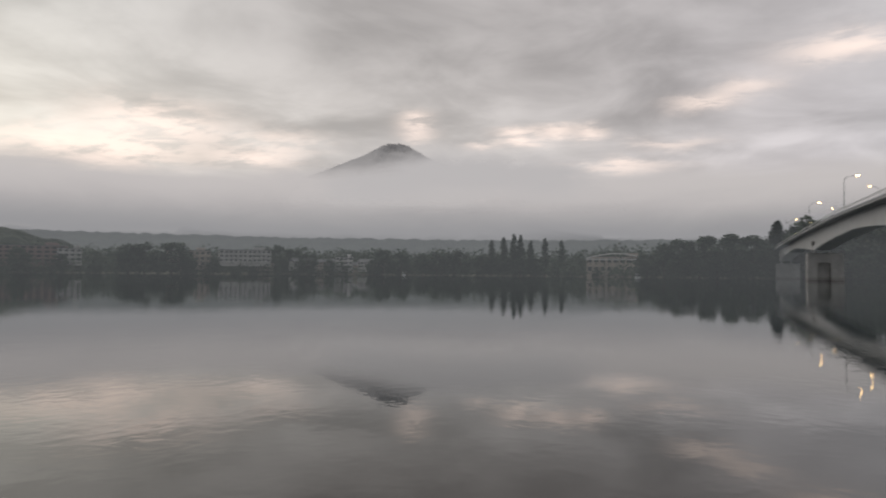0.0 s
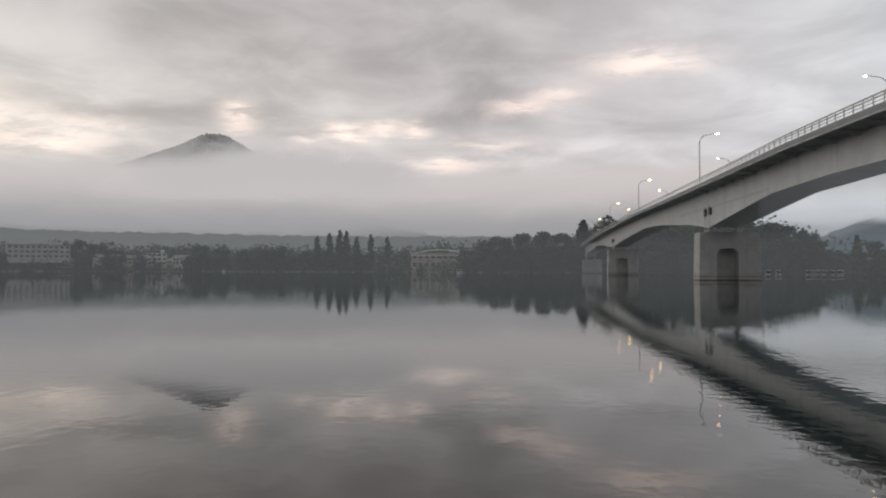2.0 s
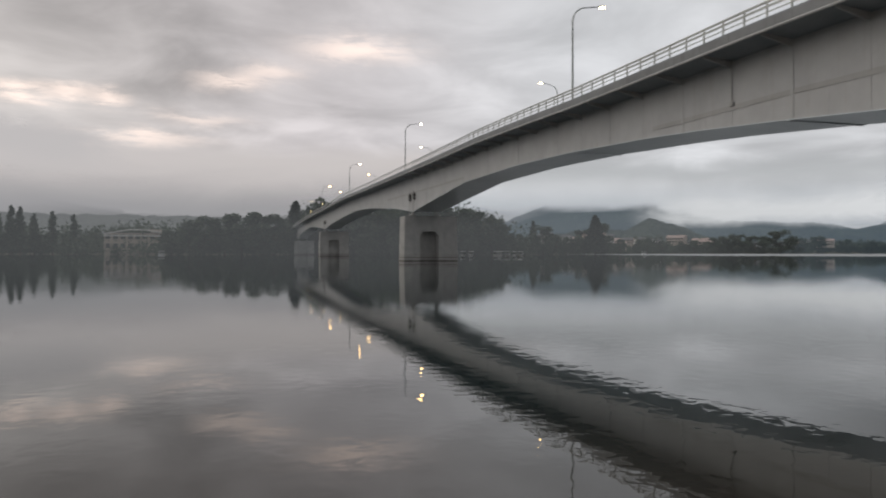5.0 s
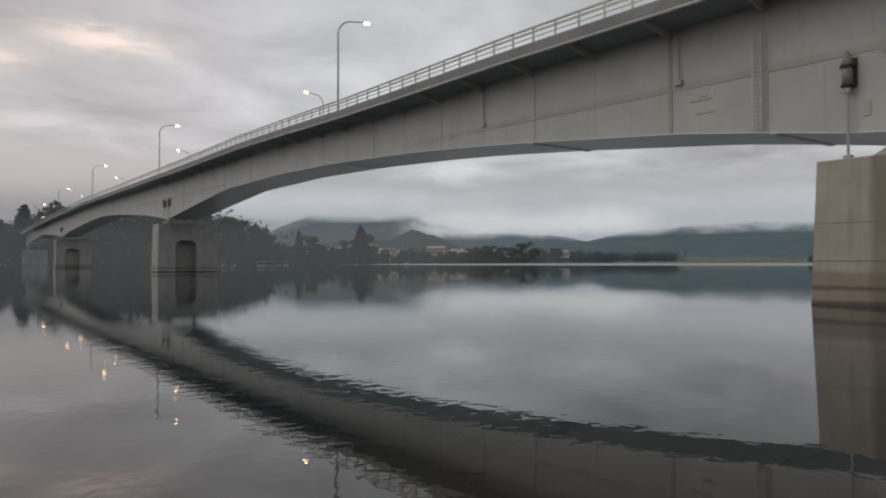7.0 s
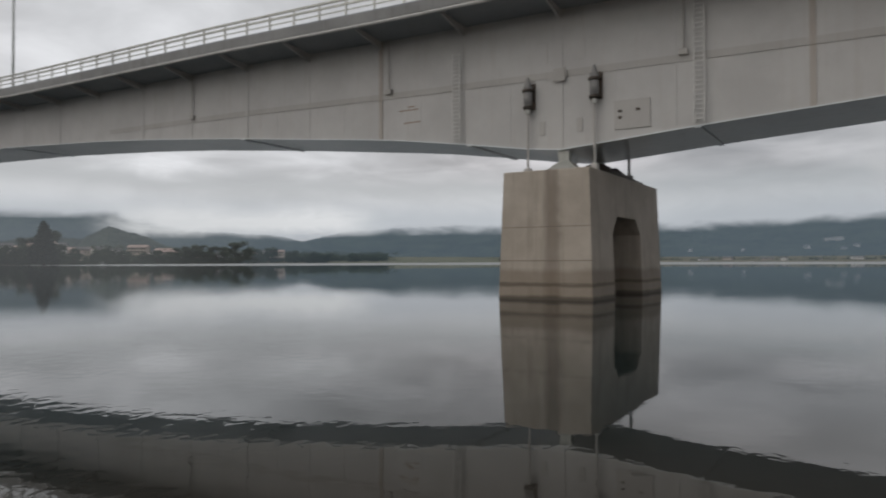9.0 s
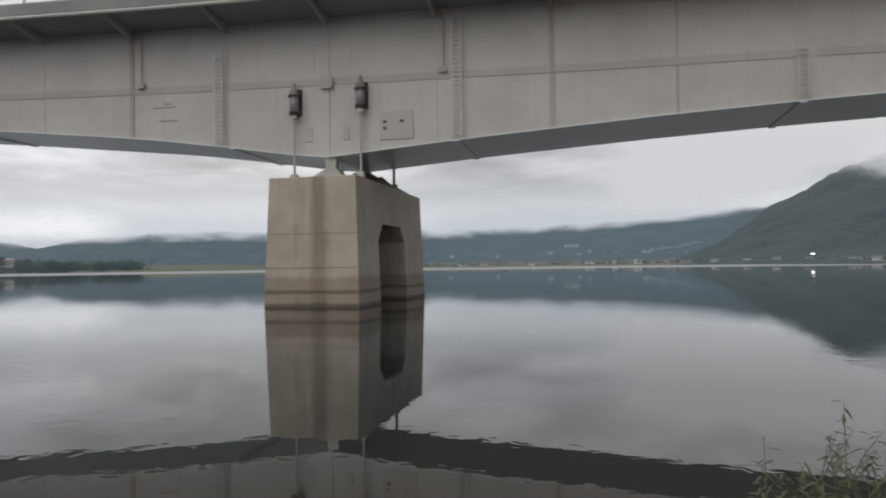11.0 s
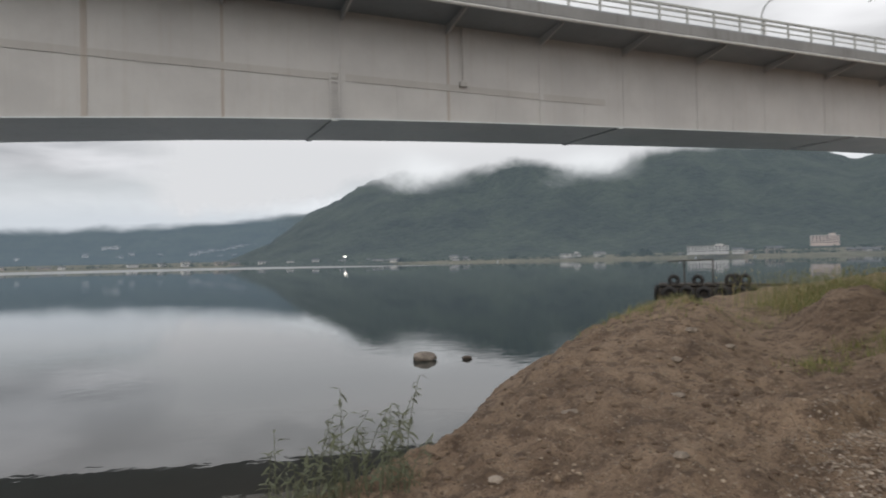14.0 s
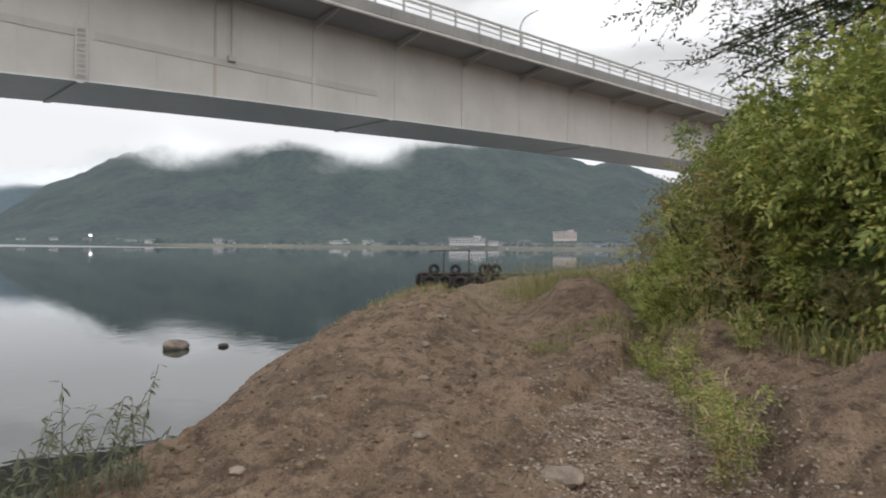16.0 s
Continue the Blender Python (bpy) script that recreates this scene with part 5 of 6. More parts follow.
part("arched_beam", tube(bmesh.new(), [(-22 + 44 * i / 16, -1.2, 12 + 3.5 * math.sin(math.pi * i / 16)) for i in range(17)], 0.5, 6), M_WALL_WHITE, hall, "white arched beam")
part("eaves_beam", box(bmesh.new(), -22.5, 22.5, -1.6, -0.9, 10.6, 11.6), M_WALL_WHITE, hall, "white eaves beam")
H1 = block(13, 10, 6, 2, 4, M_WALL_WHITE, M_ROOF_GREY, "white two-storey house with grey gable roof", True)
H2 = block(16, 10, 5.5, 2, 5, M_WALL_TAN, M_ROOF_GREY, "tan two-storey house with grey gable roof", True)
H3 = block(22, 11, 7, 2, 6, M_WALL_TAN, M_ROOF_RED, "tan guest house with faded red roof", True)
put(H1, 121.9, 668, 4, 10, True), put(H2, 118.6, 690, 4, -10, True), put(H3, 59.9, 800, 5, 12, True)
for k in range(26):
    az = 66.5 - 0.85 * k + random.uniform(-0.25, 0.25)
    d = curve_at([(44, 1250), (54, 1010), (60, 800), (67, 620)], az) + random.uniform(-25, 60)
    put(random.choice((H1, H1, H1, H2, H3)), az, d, random.uniform(8, 15), random.uniform(-30, 30)).scale = [random.uniform(0.7, 1.1)] * 3
for az in (120.6, 121.4, 117.2, 122.8, 123.3, 126.0, 95.9, 89.5, 132.4, 118.2):
    put(random.choice((H1, H1, H2)), az, 655, 6, random.uniform(-30, 30))
# east
put(block(54, 18, 8.5, 3, 12, M_WALL_WHITE, M_WALL_TAN, "pale hotel on the far shore below the mountain"), -44.3, 1040, 7.5, 0, True)
put(block(34, 14, 11, 4, 8, M_WALL_PINK, M_WALL_WHITE, "pale pink banded hotel standing on the slope"), -52.3, 1085, 16, 8, True)
put(block(34, 14, 9, 2, 8, M_WALL_WHITE, M_ROOF_GREY, "low white lakeside hall"), -33.8, 1160, 2, 0, True)
for az in (-13, -15.5, -17.4, -18.1, -18.6, -19.1, -24.2, -25.0, -25.4, -36.2, -42.2, -46.4, -47.0, -49.4, -54.6, -55.6, -56.6, -57.7, -7, -5.2, -3.5, -1, 1.2, 3.0, 5.2, 7.0, 9.1, 11.0, -9.2, -11):
    d = curve_at([(-60, 920), (-50, 1010), (-30, 1160), (-10, 1370), (15, 1640)], az) + random.uniform(12, 60)
    put(random.choice((H1, H1, H1, H2)), az + random.uniform(-0.5, 0.5), d, random.uniform(2.0, 7), random.uniform(-30, 30)).scale = [random.uniform(0.65, 1.15) * k for k in (random.uniform(1.0, 1.8), 1, 0.85)]



def on_ridge(ob, az, el, crest, first=False):
    """Set a building where the north ridge's slope shows at that elevation."""
    top = math.tan(radians(crest)) * 3700
    r = 2310
    while top * smooth01((r - 2300) / 1400) ** 0.85 < 2 + r * math.tan(radians(el)) and r < 3600:
        r += 10
    return put(ob, az, r, top * smooth01((r - 2300) / 1400) ** 0.85 - 2, 0, first)


# white sheds and a long pale building up the northern slope
on_ridge(block(58, 20, 12, 2, 12, M_WALL_WHITE, M_WALL_WHITE, "long pale building on the northern slope"), 2.2, 1.45, 3.7, True)
for k in range(13):
    on_ridge(H1, -3.4 - 0.39 * k + random.uniform(-0.15, 0.15), 0.92 + 0.055 * k, 4.2).scale = [random.uniform(1.0, 1.8)] * 3
for az, el in ((-1.2, 0.9), (0.8, 1.0), (3.9, 0.9), (1.6, 0.75), (-5.6, 0.7), (-6.6, 0.8), (8.2, 0.8), (12, 0.8)):
    on_ridge(H1, az, el, 3.7).scale = [random.uniform(1.0, 1.6)] * 3

# one lit sign lamp on the far shore
d = heading(-15.35) * 1300
sign = group_of("lit_sign", (d.x, d.y, 0), -15)
tagged(sign, "small bright lit sign on the far shore", "sign")
part("post", box(bmesh.new(), -0.3, 0.3, -0.3, 0.3, -1, 16), M_POLE, sign)
part("lit_panel", box(bmesh.new(), -2.2, 2.2, -0.6, -0.31, 14.6, 16.8), glow_material("sign_light", (1.0, 0.95, 0.85), 4.0), sign)


# ---- pleasure boats by the far pier ----
def boat():
    p = group_of("pleasure_boat")
    tagged(p, "small white pleasure boat with canopy at its mooring", "boat", "moored boats")
    ring = lambda s, z, w: [(x * s, y * w, z) for x, y in ((-3.4, -1.2), (2.0, -1.2), (3.3, -0.6), (3.9, 0), (3.3, 0.6), (2.0, 1.2), (-3.4, 1.2))]
    loft("hull", [ring(0.85, -0.3, 0.8), ring(1, 0.9, 1)], M_WHITE, p)
    part("canopy", box(bmesh.new(), -2.6, 1.6, -1.1, 1.1, 2.2, 2.4, 0.05), M_WHITE, p)
    for x in (-2.4, 1.4):
        for y in (-0.95, 0.95):
            part("canopy_post", tube(bmesh.new(), [(x, y, 0.85), (x, y, 2.25)], 0.06, 6), M_RAIL, p)
    part("windscreen", box(bmesh.new(), 1.45, 1.55, -1.0, 1.0, 0.9, 1.7), M_PANE, p)
    return p


bt = boat()
put(bt, 72.3, 415, 0, 80, True)
for az, d in ((71.6, 416), (69.6, 418), (69.1, 420), (68.6, 421), (68.1, 422), (67.6, 424), (57.8, 640), (114.9, 600), (96.0, 470), (97.6, 560), (98.6, 565), (-27.9, 1115), (-47.6, 980), (-43.4, 985), (7.6, 1500)):
    put(bt, az, d, 0, random.uniform(60, 120))

# ---- things on and by the near bank ----
M_STONE = surface("pale_boulder", (0.12, 0.10, 0.085), (0.38, 0.335, 0.29), 5.0, 0.8, 0.0, 0.6, 0.02)
M_FLINT = surface("dusty_flat_stone", (0.19, 0.155, 0.125), (0.40, 0.34, 0.285), 7.0, 0.9, 0.0, 0.8, 0.012)
M_CLOD = surface("dark_clod", (0.05, 0.04, 0.033), (0.09, 0.07, 0.055), 8.0, 0.95)
M_TYRE = surface("black_rubber", (0.018, 0.018, 0.019), (0.035, 0.034, 0.034), 5.0, 0.75)
M_TIMBER = surface("dark_wet_timber", (0.035, 0.03, 0.027), (0.075, 0.065, 0.055), 4.0, 0.8)


def stone(name, size, seed, mat, sub=3):
    bm = bmesh.new()
    bmesh.ops.create_icosphere(bm, subdivisions=sub, radius=1)
    for v in bm.verts:
        n = noise.fractal(v.co * 1.3 + Vector((seed, seed, 0)), 1.0, 2.0, 3)
        v.co = v.co * (1 + 0.22 * n)
        if mat is M_FLINT:
            v.co *= 1 + 0.30 * noise.noise(v.co * 2.6 + Vector((0, seed, 3)))
        v.co = Vector((v.co.x * size[0], v.co.y * size[1], v.co.z * size[2]))
    return part(name, bm, mat, smooth=sub > 2)


b = stone("boulder", (0.25, 0.2, 0.115), 4.0, M_STONE)
b.location = (5.4, 13.55, 0.05)
tagged(b, "pale rounded boulder standing in shallow water", "boulder")
b = stone("boulder", (0.10, 0.07, 0.06), 9.0, M_CLOD)
b.location = (6.2, 13.2, 0.015)
tagged(b, "small dark stone just above the water", "boulder")
for (x, y), s in (((4.8, 9.35), 0.05), ((4.55, 8.95), 0.06), ((4.2, 8.5), 0.05)):
    c = stone("boulder", (s, s * 0.8, s * 0.7), x, M_CLOD, 2)
    c.location = (x, y, max(ground_z(x, y), -0.02) + s * 0.3)
    tagged(c, "dark earth-stained stone at the water's edge", "boulder")
for x, y, s in ((3.42, 2.72, 0.13), (2.95, 4.55, 0.06), (3.75, 4.35, 0.045), (4.5, 5.2, 0.06), (2.1, 4.1, 0.05), (5.6, 6.2, 0.07), (6.6, 6.6, 0.06), (3.0, 3.5, 0.05)):
    c = stone("rock", (s * 1.2, s, s * 0.5), x * 3, M_FLINT, 2)
    c.location = (x, y, ground_z(x, y) + s * 0.12)
    tagged(c, "pale flat stone lying on the bank", "stone", "stones on the bank")


def pebbles(name, count, area, lo, hi, mat, seed, label):
    """Loose stones pressed into the ground, in one mesh."""
    rng = np.random.default_rng(seed)
    ico = [(0, 0, 1), (0.894, 0, 0.447), (0.276, 0.851, 0.447), (-0.724, 0.526, 0.447), (-0.724, -0.526, 0.447), (0.276, -0.851, 0.447), (0.724, 0.526, -0.447), (-0.276, 0.851, -0.447), (-0.894, 0, -0.447), (-0.276, -0.851, -0.447), (0.724, -0.526, -0.447)]
    fc = [(0, 1, 2), (0, 2, 3), (0, 3, 4), (0, 4, 5), (0, 5, 1), (1, 6, 2), (2, 7, 3), (3, 8, 4), (4, 9, 5), (5, 10, 1), (2, 6, 7), (3, 7, 8), (4, 8, 9), (5, 9, 10), (1, 10, 6)]
    verts, faces, n = [], [], 0
    while n < count:
        x, y = area(rng)
        if shore_dist(x, y) < 0.05:
            continue
        z = ground_z(x, y)
        s = lo + (hi - lo) * rng.random() ** 3
        a = rng.random() * math.tau
        sx, sy, sz = s * rng.uniform(0.8, 1.5), s * rng.uniform(0.7, 1.1), s * rng.uniform(0.45, 0.8)
        base = len(verts)
        for px, py, pz in ico:
            j = rng.uniform(0.8, 1.2)
            ux, uy = px * sx * j, py * sy * j
            verts.append((x + ux * math.cos(a) - uy * math.sin(a), y + ux * math.sin(a) + uy * math.cos(a), z + pz * sz + sz * 0.15))
        faces += [(i + base, j + base, k + base) for i, j, k in fc]
        n += 1
    return tagged(raw(name, verts, faces, mat), label, "gravel", kind="stuff")


def near_fan(rng):
    a, r = radians(rng.uniform(-82, -8)), 2.2 + 10 * rng.random() ** 1.5
    return -r * math.sin(a), r * math.cos(a)


def gully(rng):
    while True:
        f, l = 2.3 + 5.6 * rng.random(), rng.uniform(0.3, 2.5)
        x, y = 0.215 + 0.673 * f + 0.740 * l, 0.237 + 0.740 * f - 0.673 * l
        _, a, b = wash_edges(x, y)
        if min(a, b) > rng.uniform(-0.25, 0.1):
            return x, y


def island_material(name, a, b_col):
    m, g, b, _ = material(name)
    geo = g.t.nodes.new("ShaderNodeNewGeometry")
    n = g.noise(geo.outputs["Position"], 30.0, 4.0, 0.6)
    f = g.math("ADD", g.math("POWER", geo.outputs["Random Per Island"], 2.0), g.math("MULTIPLY", g.math("SUBTRACT", n, 0.5), 0.4), clamp=True)
    g.put(b.inputs["Base Color"], g.mix(f, a, b_col))
    b.inputs["Roughness"].default_value = 0.88
    bump(g, b, n, 0.4, 0.006)
    return m


M_GRIT = island_material("brown_grit", (0.13, 0.092, 0.066), (0.48, 0.39, 0.30))
M_EARTH = island_material("earth_lumps", (0.11, 0.075, 0.052), (0.27, 0.20, 0.14))
M_GRAVEL = island_material("grey_gravel", (0.22, 0.178, 0.142), (0.54, 0.46, 0.385))
pebbles("loose_stones", 9000, near_fan, 0.004, 0.019, M_GRIT, 5, "brown and buff stones strewn over the bank")
pebbles("earth_clods", 3200, near_fan, 0.008, 0.034, M_EARTH, 8, "brown lumps of earth on the bank")
pebbles("gravel_patch", 17000, gully, 0.004, 0.0145, M_GRAVEL, 6, "grey gravel washed into a shallow gully")


# ---- shrubs, grass and the tree on the bank ----
def shrub(name, seed, height, spread, leaves, size, mat, label, droop=0.4, aspect=0.5):
    rng = np.random.default_rng(seed)
    p = group_of(name)
    tagged(p, label, "shrub")
    centres, radii = [], []
    for i in range(13):
        a, l = rng.random() * math.tau, rng.uniform(0.55, 1.0)
        tip = (spread * l * 0.85 * math.cos(a), spread * l * 0.85 * math.sin(a), height * rng.uniform(0.55, 0.98))
        midp = (tip[0] * 0.35, tip[1] * 0.35, tip[2] * 0.55)
        part("stem", tube(bmesh.new(), [(0.05 * math.cos(a), 0.05 * math.sin(a), -0.15), midp, tip], 0.022, 5, 0.006), M_BRANCH, p)
        for f in (0.3, 0.5, 0.7, 0.85, 1.0):
            q = [midp[j] * (1 - f) + tip[j] * f for j in range(3)]
            centres.append((q[0] + rng.normal() * 0.12 * spread, q[1] + rng.normal() * 0.12 * spread, q[2] + rng.normal() * 0.05 * height))
            radii.append(rng.uniform(0.09, 0.21) * spread)
    for i in range(14):
        a = rng.random() * math.tau
        centres.append((spread * 0.7 * math.cos(a), spread * 0.7 * math.sin(a), height * rng.uniform(0.08, 0.5)))
        radii.append(rng.uniform(0.14, 0.26) * spread)
    v, f = leaf_sprays(rng, centres, radii, (0, 0, height * 0.3), leaves // 9, 9, size, aspect, droop)
    raw("foliage", v, f, mat, p)
    return p


def on_bank(ob, az, dist, scale=1.0, first=False, lift=0.0, tall=1.0):
    d = heading(az) * dist
    m = pose(d.x, d.y, ground_z(d.x, d.y) + lift, 0, 0, random.uniform(0, 360))
    if first:
        ob.matrix_basis = m
    else:
        ob = copy_thing(ob, m)
    ob.scale = (scale, scale, scale * tall)
    return ob


S1 = shrub("leafy_shrub", 41, 2.4, 1.5, 15000, 0.082, M_LEAF, "dense bright green shrub on the bank")
S2 = shrub("leafy_shrub", 42, 2.2, 1.4, 15000, 0.076, M_LEAF_DEEP, "dense dark green shrub on the bank")
S3 = shrub("weedy_shrub", 43, 1.3, 1.0, 7000, 0.06, M_LEAF_DRY, "yellowing weedy shrub on the bank", 0.25, 0.35)
S4 = shrub("weedy_shrub", 44, 1.1, 0.9, 5500, 0.062, M_LEAF, "low green weeds on the bank", 0.2, 0.4)
random.seed(5)
SKYLINE = [(-95, 19), (-78, 16.5), (-75, 14.8), (-72.8, 13.6), (-70.2, 12.0), (-67.1, 10.4), (-64.4, 9.1), (-62.9, 7.6), (-61.2, 5.2), (-60.3, 2.6), (-58.5, 0.4), (-56, -0.6), (-53.7, -2.4)]


def hedge(proto, height, shift, spots):
    """Copies of a shrub whose tops follow the line of the thicket."""
    for i, (az, d, s, f) in enumerate(spots):
        az -= shift * smooth01((az + 74) / 9)
        c = heading(az) * d
        z0 = ground_z(c.x, c.y)
        top = 2.0 + d * math.tan(radians(curve_at(SKYLINE, az + 0.6 * shift)))
        want = max(0.4, (top - z0) * f * random.uniform(0.88, 1.04))
        s = max(s * 0.8, want / (height * 1.3))
        on_bank(proto, az, d, s, i == 0, -0.08, want / (height * s))


hedge(S1, 2.35, 4.0, ((-71.5, 8.4, 0.85, 0.95), (-75.5, 7.8, 0.95, 0.95), (-68.6, 9.2, 0.7, 0.95), (-80.5, 7.4, 1.2, 1.0), (-73.6, 9.6, 0.9, 1.0), (-66.0, 10.2, 0.6, 0.98), (-87, 7.5, 1.2, 1.0), (-77.5, 8.8, 1.0, 1.0), (-69.6, 7.9, 0.5, 0.55), (-66.8, 8.6, 0.5, 0.6)))
hedge(S2, 2.15, 4.6, ((-67.2, 12.0, 0.8, 1.0), (-64.8, 12.6, 0.6, 1.0), (-74.8, 8.4, 0.7, 0.7), (-70.6, 10.6, 0.9, 0.98), (-62.6, 13.5, 0.5, 1.0), (-61.0, 15, 0.5, 1.0), (-78, 10.2, 1.3, 1.0), (-84, 11, 1.6, 1.0), (-72.6, 7.6, 0.5, 0.5)))
hedge(S3, 1.25, 4.4, ((-63.6, 9.2, 0.6, 0.8), (-61.6, 10.2, 0.5, 1.0), (-65.6, 8.5, 0.6, 0.6), (-60.0, 11.0, 0.45, 1.0), (-68.0, 8.0, 0.55, 0.42), (-58.6, 12.0, 0.45, 1.0), (-56.8, 13.0, 0.4, 1.0), (-62.6, 8.3, 0.45, 0.7), (-64.8, 10.2, 0.5, 0.8), (-71.2, 7.4, 0.45, 0.36)))
hedge(S4, 1.05, 3.2, ((-59.6, 9.6, 0.45, 0.9), (-61.2, 8.8, 0.45, 0.7), (-58.2, 9.0, 0.36, 0.8), (-57.4, 8.6, 0.3, 0.8), (-57.0, 10.6, 0.4, 1.0), (-66.6, 8.1, 0.5, 0.5), (-59.2, 8.3, 0.28, 0.7), (-55.6, 12.0, 0.4, 1.0)))


def grass(name, spots, blades, height, mat, seed, label, heads=False):
    """Tufts of curved blades, joined."""
    rng = np.random.default_rng(seed)
    verts, faces = [], []
    for az, dist, spread, hs in spots:
        c = heading(az) * dist
        for _ in range(blades):
            x, y = c.x + rng.normal() * spread, c.y + rng.normal() * spread
            z = ground_z(x, y)
            if z < -0.05:
                continue
            h, a = height * hs * rng.uniform(0.45, 1.1), rng.random() * math.tau
            lean, w = h * rng.uniform(0.1, 0.55), rng.uniform(0.003, 0.0065)
            dx, dy = math.cos(a), math.sin(a)
            b0 = len(verts)
            for f in (0.0, 0.45, 0.8, 1.0):
                px, py, pz = x + dx * lean * f * f, y + dy * lean * f * f, z - 0.02 + h * (f - 0.18 * f * f)
                ww = w * (1 - 0.8 * f)
                verts.append((px - dy * ww, py + dx * ww, pz)), verts.append((px + dy * ww, py - dx * ww, pz))
            for k in range(3):
                faces.append((b0 + 2 * k, b0 + 2 * k + 1, b0 + 2 * k + 3, b0 + 2 * k + 2))
            if heads and rng.random() < 0.25:
                q, b1 = verts[-1], len(verts)
                for px, py, pz in ((0, 0, -0.05), (0.012, 0, 0), (0, 0.012, 0), (-0.012, 0, 0), (0, -0.012, 0), (dx * 0.03, dy * 0.03, 0.05)):
                    verts.append((q[0] + px, q[1] + py, q[2] + pz))
                faces += [(b1, b1 + i, b1 + i % 4 + 1) for i in (1, 2, 3, 4)] + [(b1 + 5, b1 + i % 4 + 1, b1 + i) for i in (1, 2, 3, 4)]
    return tagged(raw(name, verts, faces, mat), label, "grass", kind="stuff")


grass("tall_grass", [(-51.8, 18.5, 0.7, 1.0), (-53.2, 18.5, 0.8, 1.25), (-54.8, 18, 0.8, 1.3), (-56.5, 17, 0.8, 1.2), (-53.5, 15.5, 0.5, 0.9), (-51.5, 20, 1.0, 1.2)], 700, 0.9, M_GRASS, 61, "yellow-green tall grass beyond the mounds", True)
grass("gully_weeds", [(-60.0, 7.4, 0.25, 0.9), (-58.4, 7.9, 0.2, 0.7), (-69.5, 6.9, 0.2, 1.3), (-68.3, 7.1, 0.2, 1.2), (-71, 6.6, 0.22, 1.4), (-74, 6.5, 0.25, 1.5), (-67.0, 7.2, 0.2, 1.2), (-62.8, 5.3, 0.12, 0.8)], 80, 0.26, M_GRASS, 62, "green foxtail weeds along a gully", True)
grass("short_grass", [(-37.5, 10.4, 0.45, 1.0), (-40.5, 10.9, 0.45, 1.0), (-42.5, 11.3, 0.35, 0.9), (-50.5, 7.7, 0.18, 0.8), (-54.2, 9.6, 0.3, 1.0), (-55.5, 8.8, 0.25, 1.0), (-47.0, 13.5, 0.6, 1.2)], 300, 0.16, M_GRASS, 63, "short green grass tufts on the mound")


def wash_weeds():
    """Leafy weeds with pale seed heads under the cut of the gravel wash."""
    rng = np.random.default_rng(91)
    for k, (f, l, h) in enumerate(((3.75, 1.60, 0.42), (4.0, 1.74, 0.46), (4.3, 1.78, 0.44), (4.65, 1.84, 0.40), (5.1, 1.9, 0.36), (5.6, 1.9, 0.42), (6.0, 2.15, 0.40), (6.3, 1.95, 0.26), (6.9, 1.95, 0.30), (7.2, 2.25, 0.34), (6.6, 2.9, 0.36), (5.9, 2.6, 0.3))):
        x, y = 0.215 + 0.673 * f + 0.740 * l, 0.237 + 0.740 * f - 0.673 * l
        p = group_of("weed_clump", (x, y, ground_z(x, y)))
        tagged(p, "yellow-green leafy weed with pale seed heads in gravel", "weed", "weeds in the wash")
        centres, radii = [], []
        for i in range(9):
            a, q = rng.random() * math.tau, rng.uniform(0.05, 0.16)
            tip = (q * math.cos(a), q * math.sin(a), h * rng.uniform(0.6, 1.0))
            part("stem", tube(bmesh.new(), [(tip[0] * 0.3, tip[1] * 0.3, -0.03), (tip[0] * 0.6, tip[1] * 0.6, tip[2] * 0.5), tip], 0.004, 4, 0.0015), M_GRASS, p)
            for t in (0.25, 0.5, 0.75, 0.95):
                centres.append(tuple(c * t for c in tip)), radii.append(0.05)
            if i % 3 == 0:
                part("seed_head", tube(bmesh.new(), [tip, (tip[0] * 1.15, tip[1] * 1.15, tip[2] + 0.04), (tip[0] * 1.4, tip[1] * 1.4, tip[2] + 0.055)], 0.008, 5, 0.003), M_SEED, p, "pale furry seed head")
        v, fc = leaf_sprays(rng, centres, radii, (0, 0, 0.0), 70, 6, 0.042, 0.34, 0.3, 2.6)
        raw("foliage", v, fc, (M_LEAF_DRY, M_LEAF, M_LEAF)[k % 3], p)


M_SEED = surface("pale_seed_head", (0.42, 0.36, 0.22), (0.56, 0.49, 0.33), 40.0, 0.9)
wash_weeds()


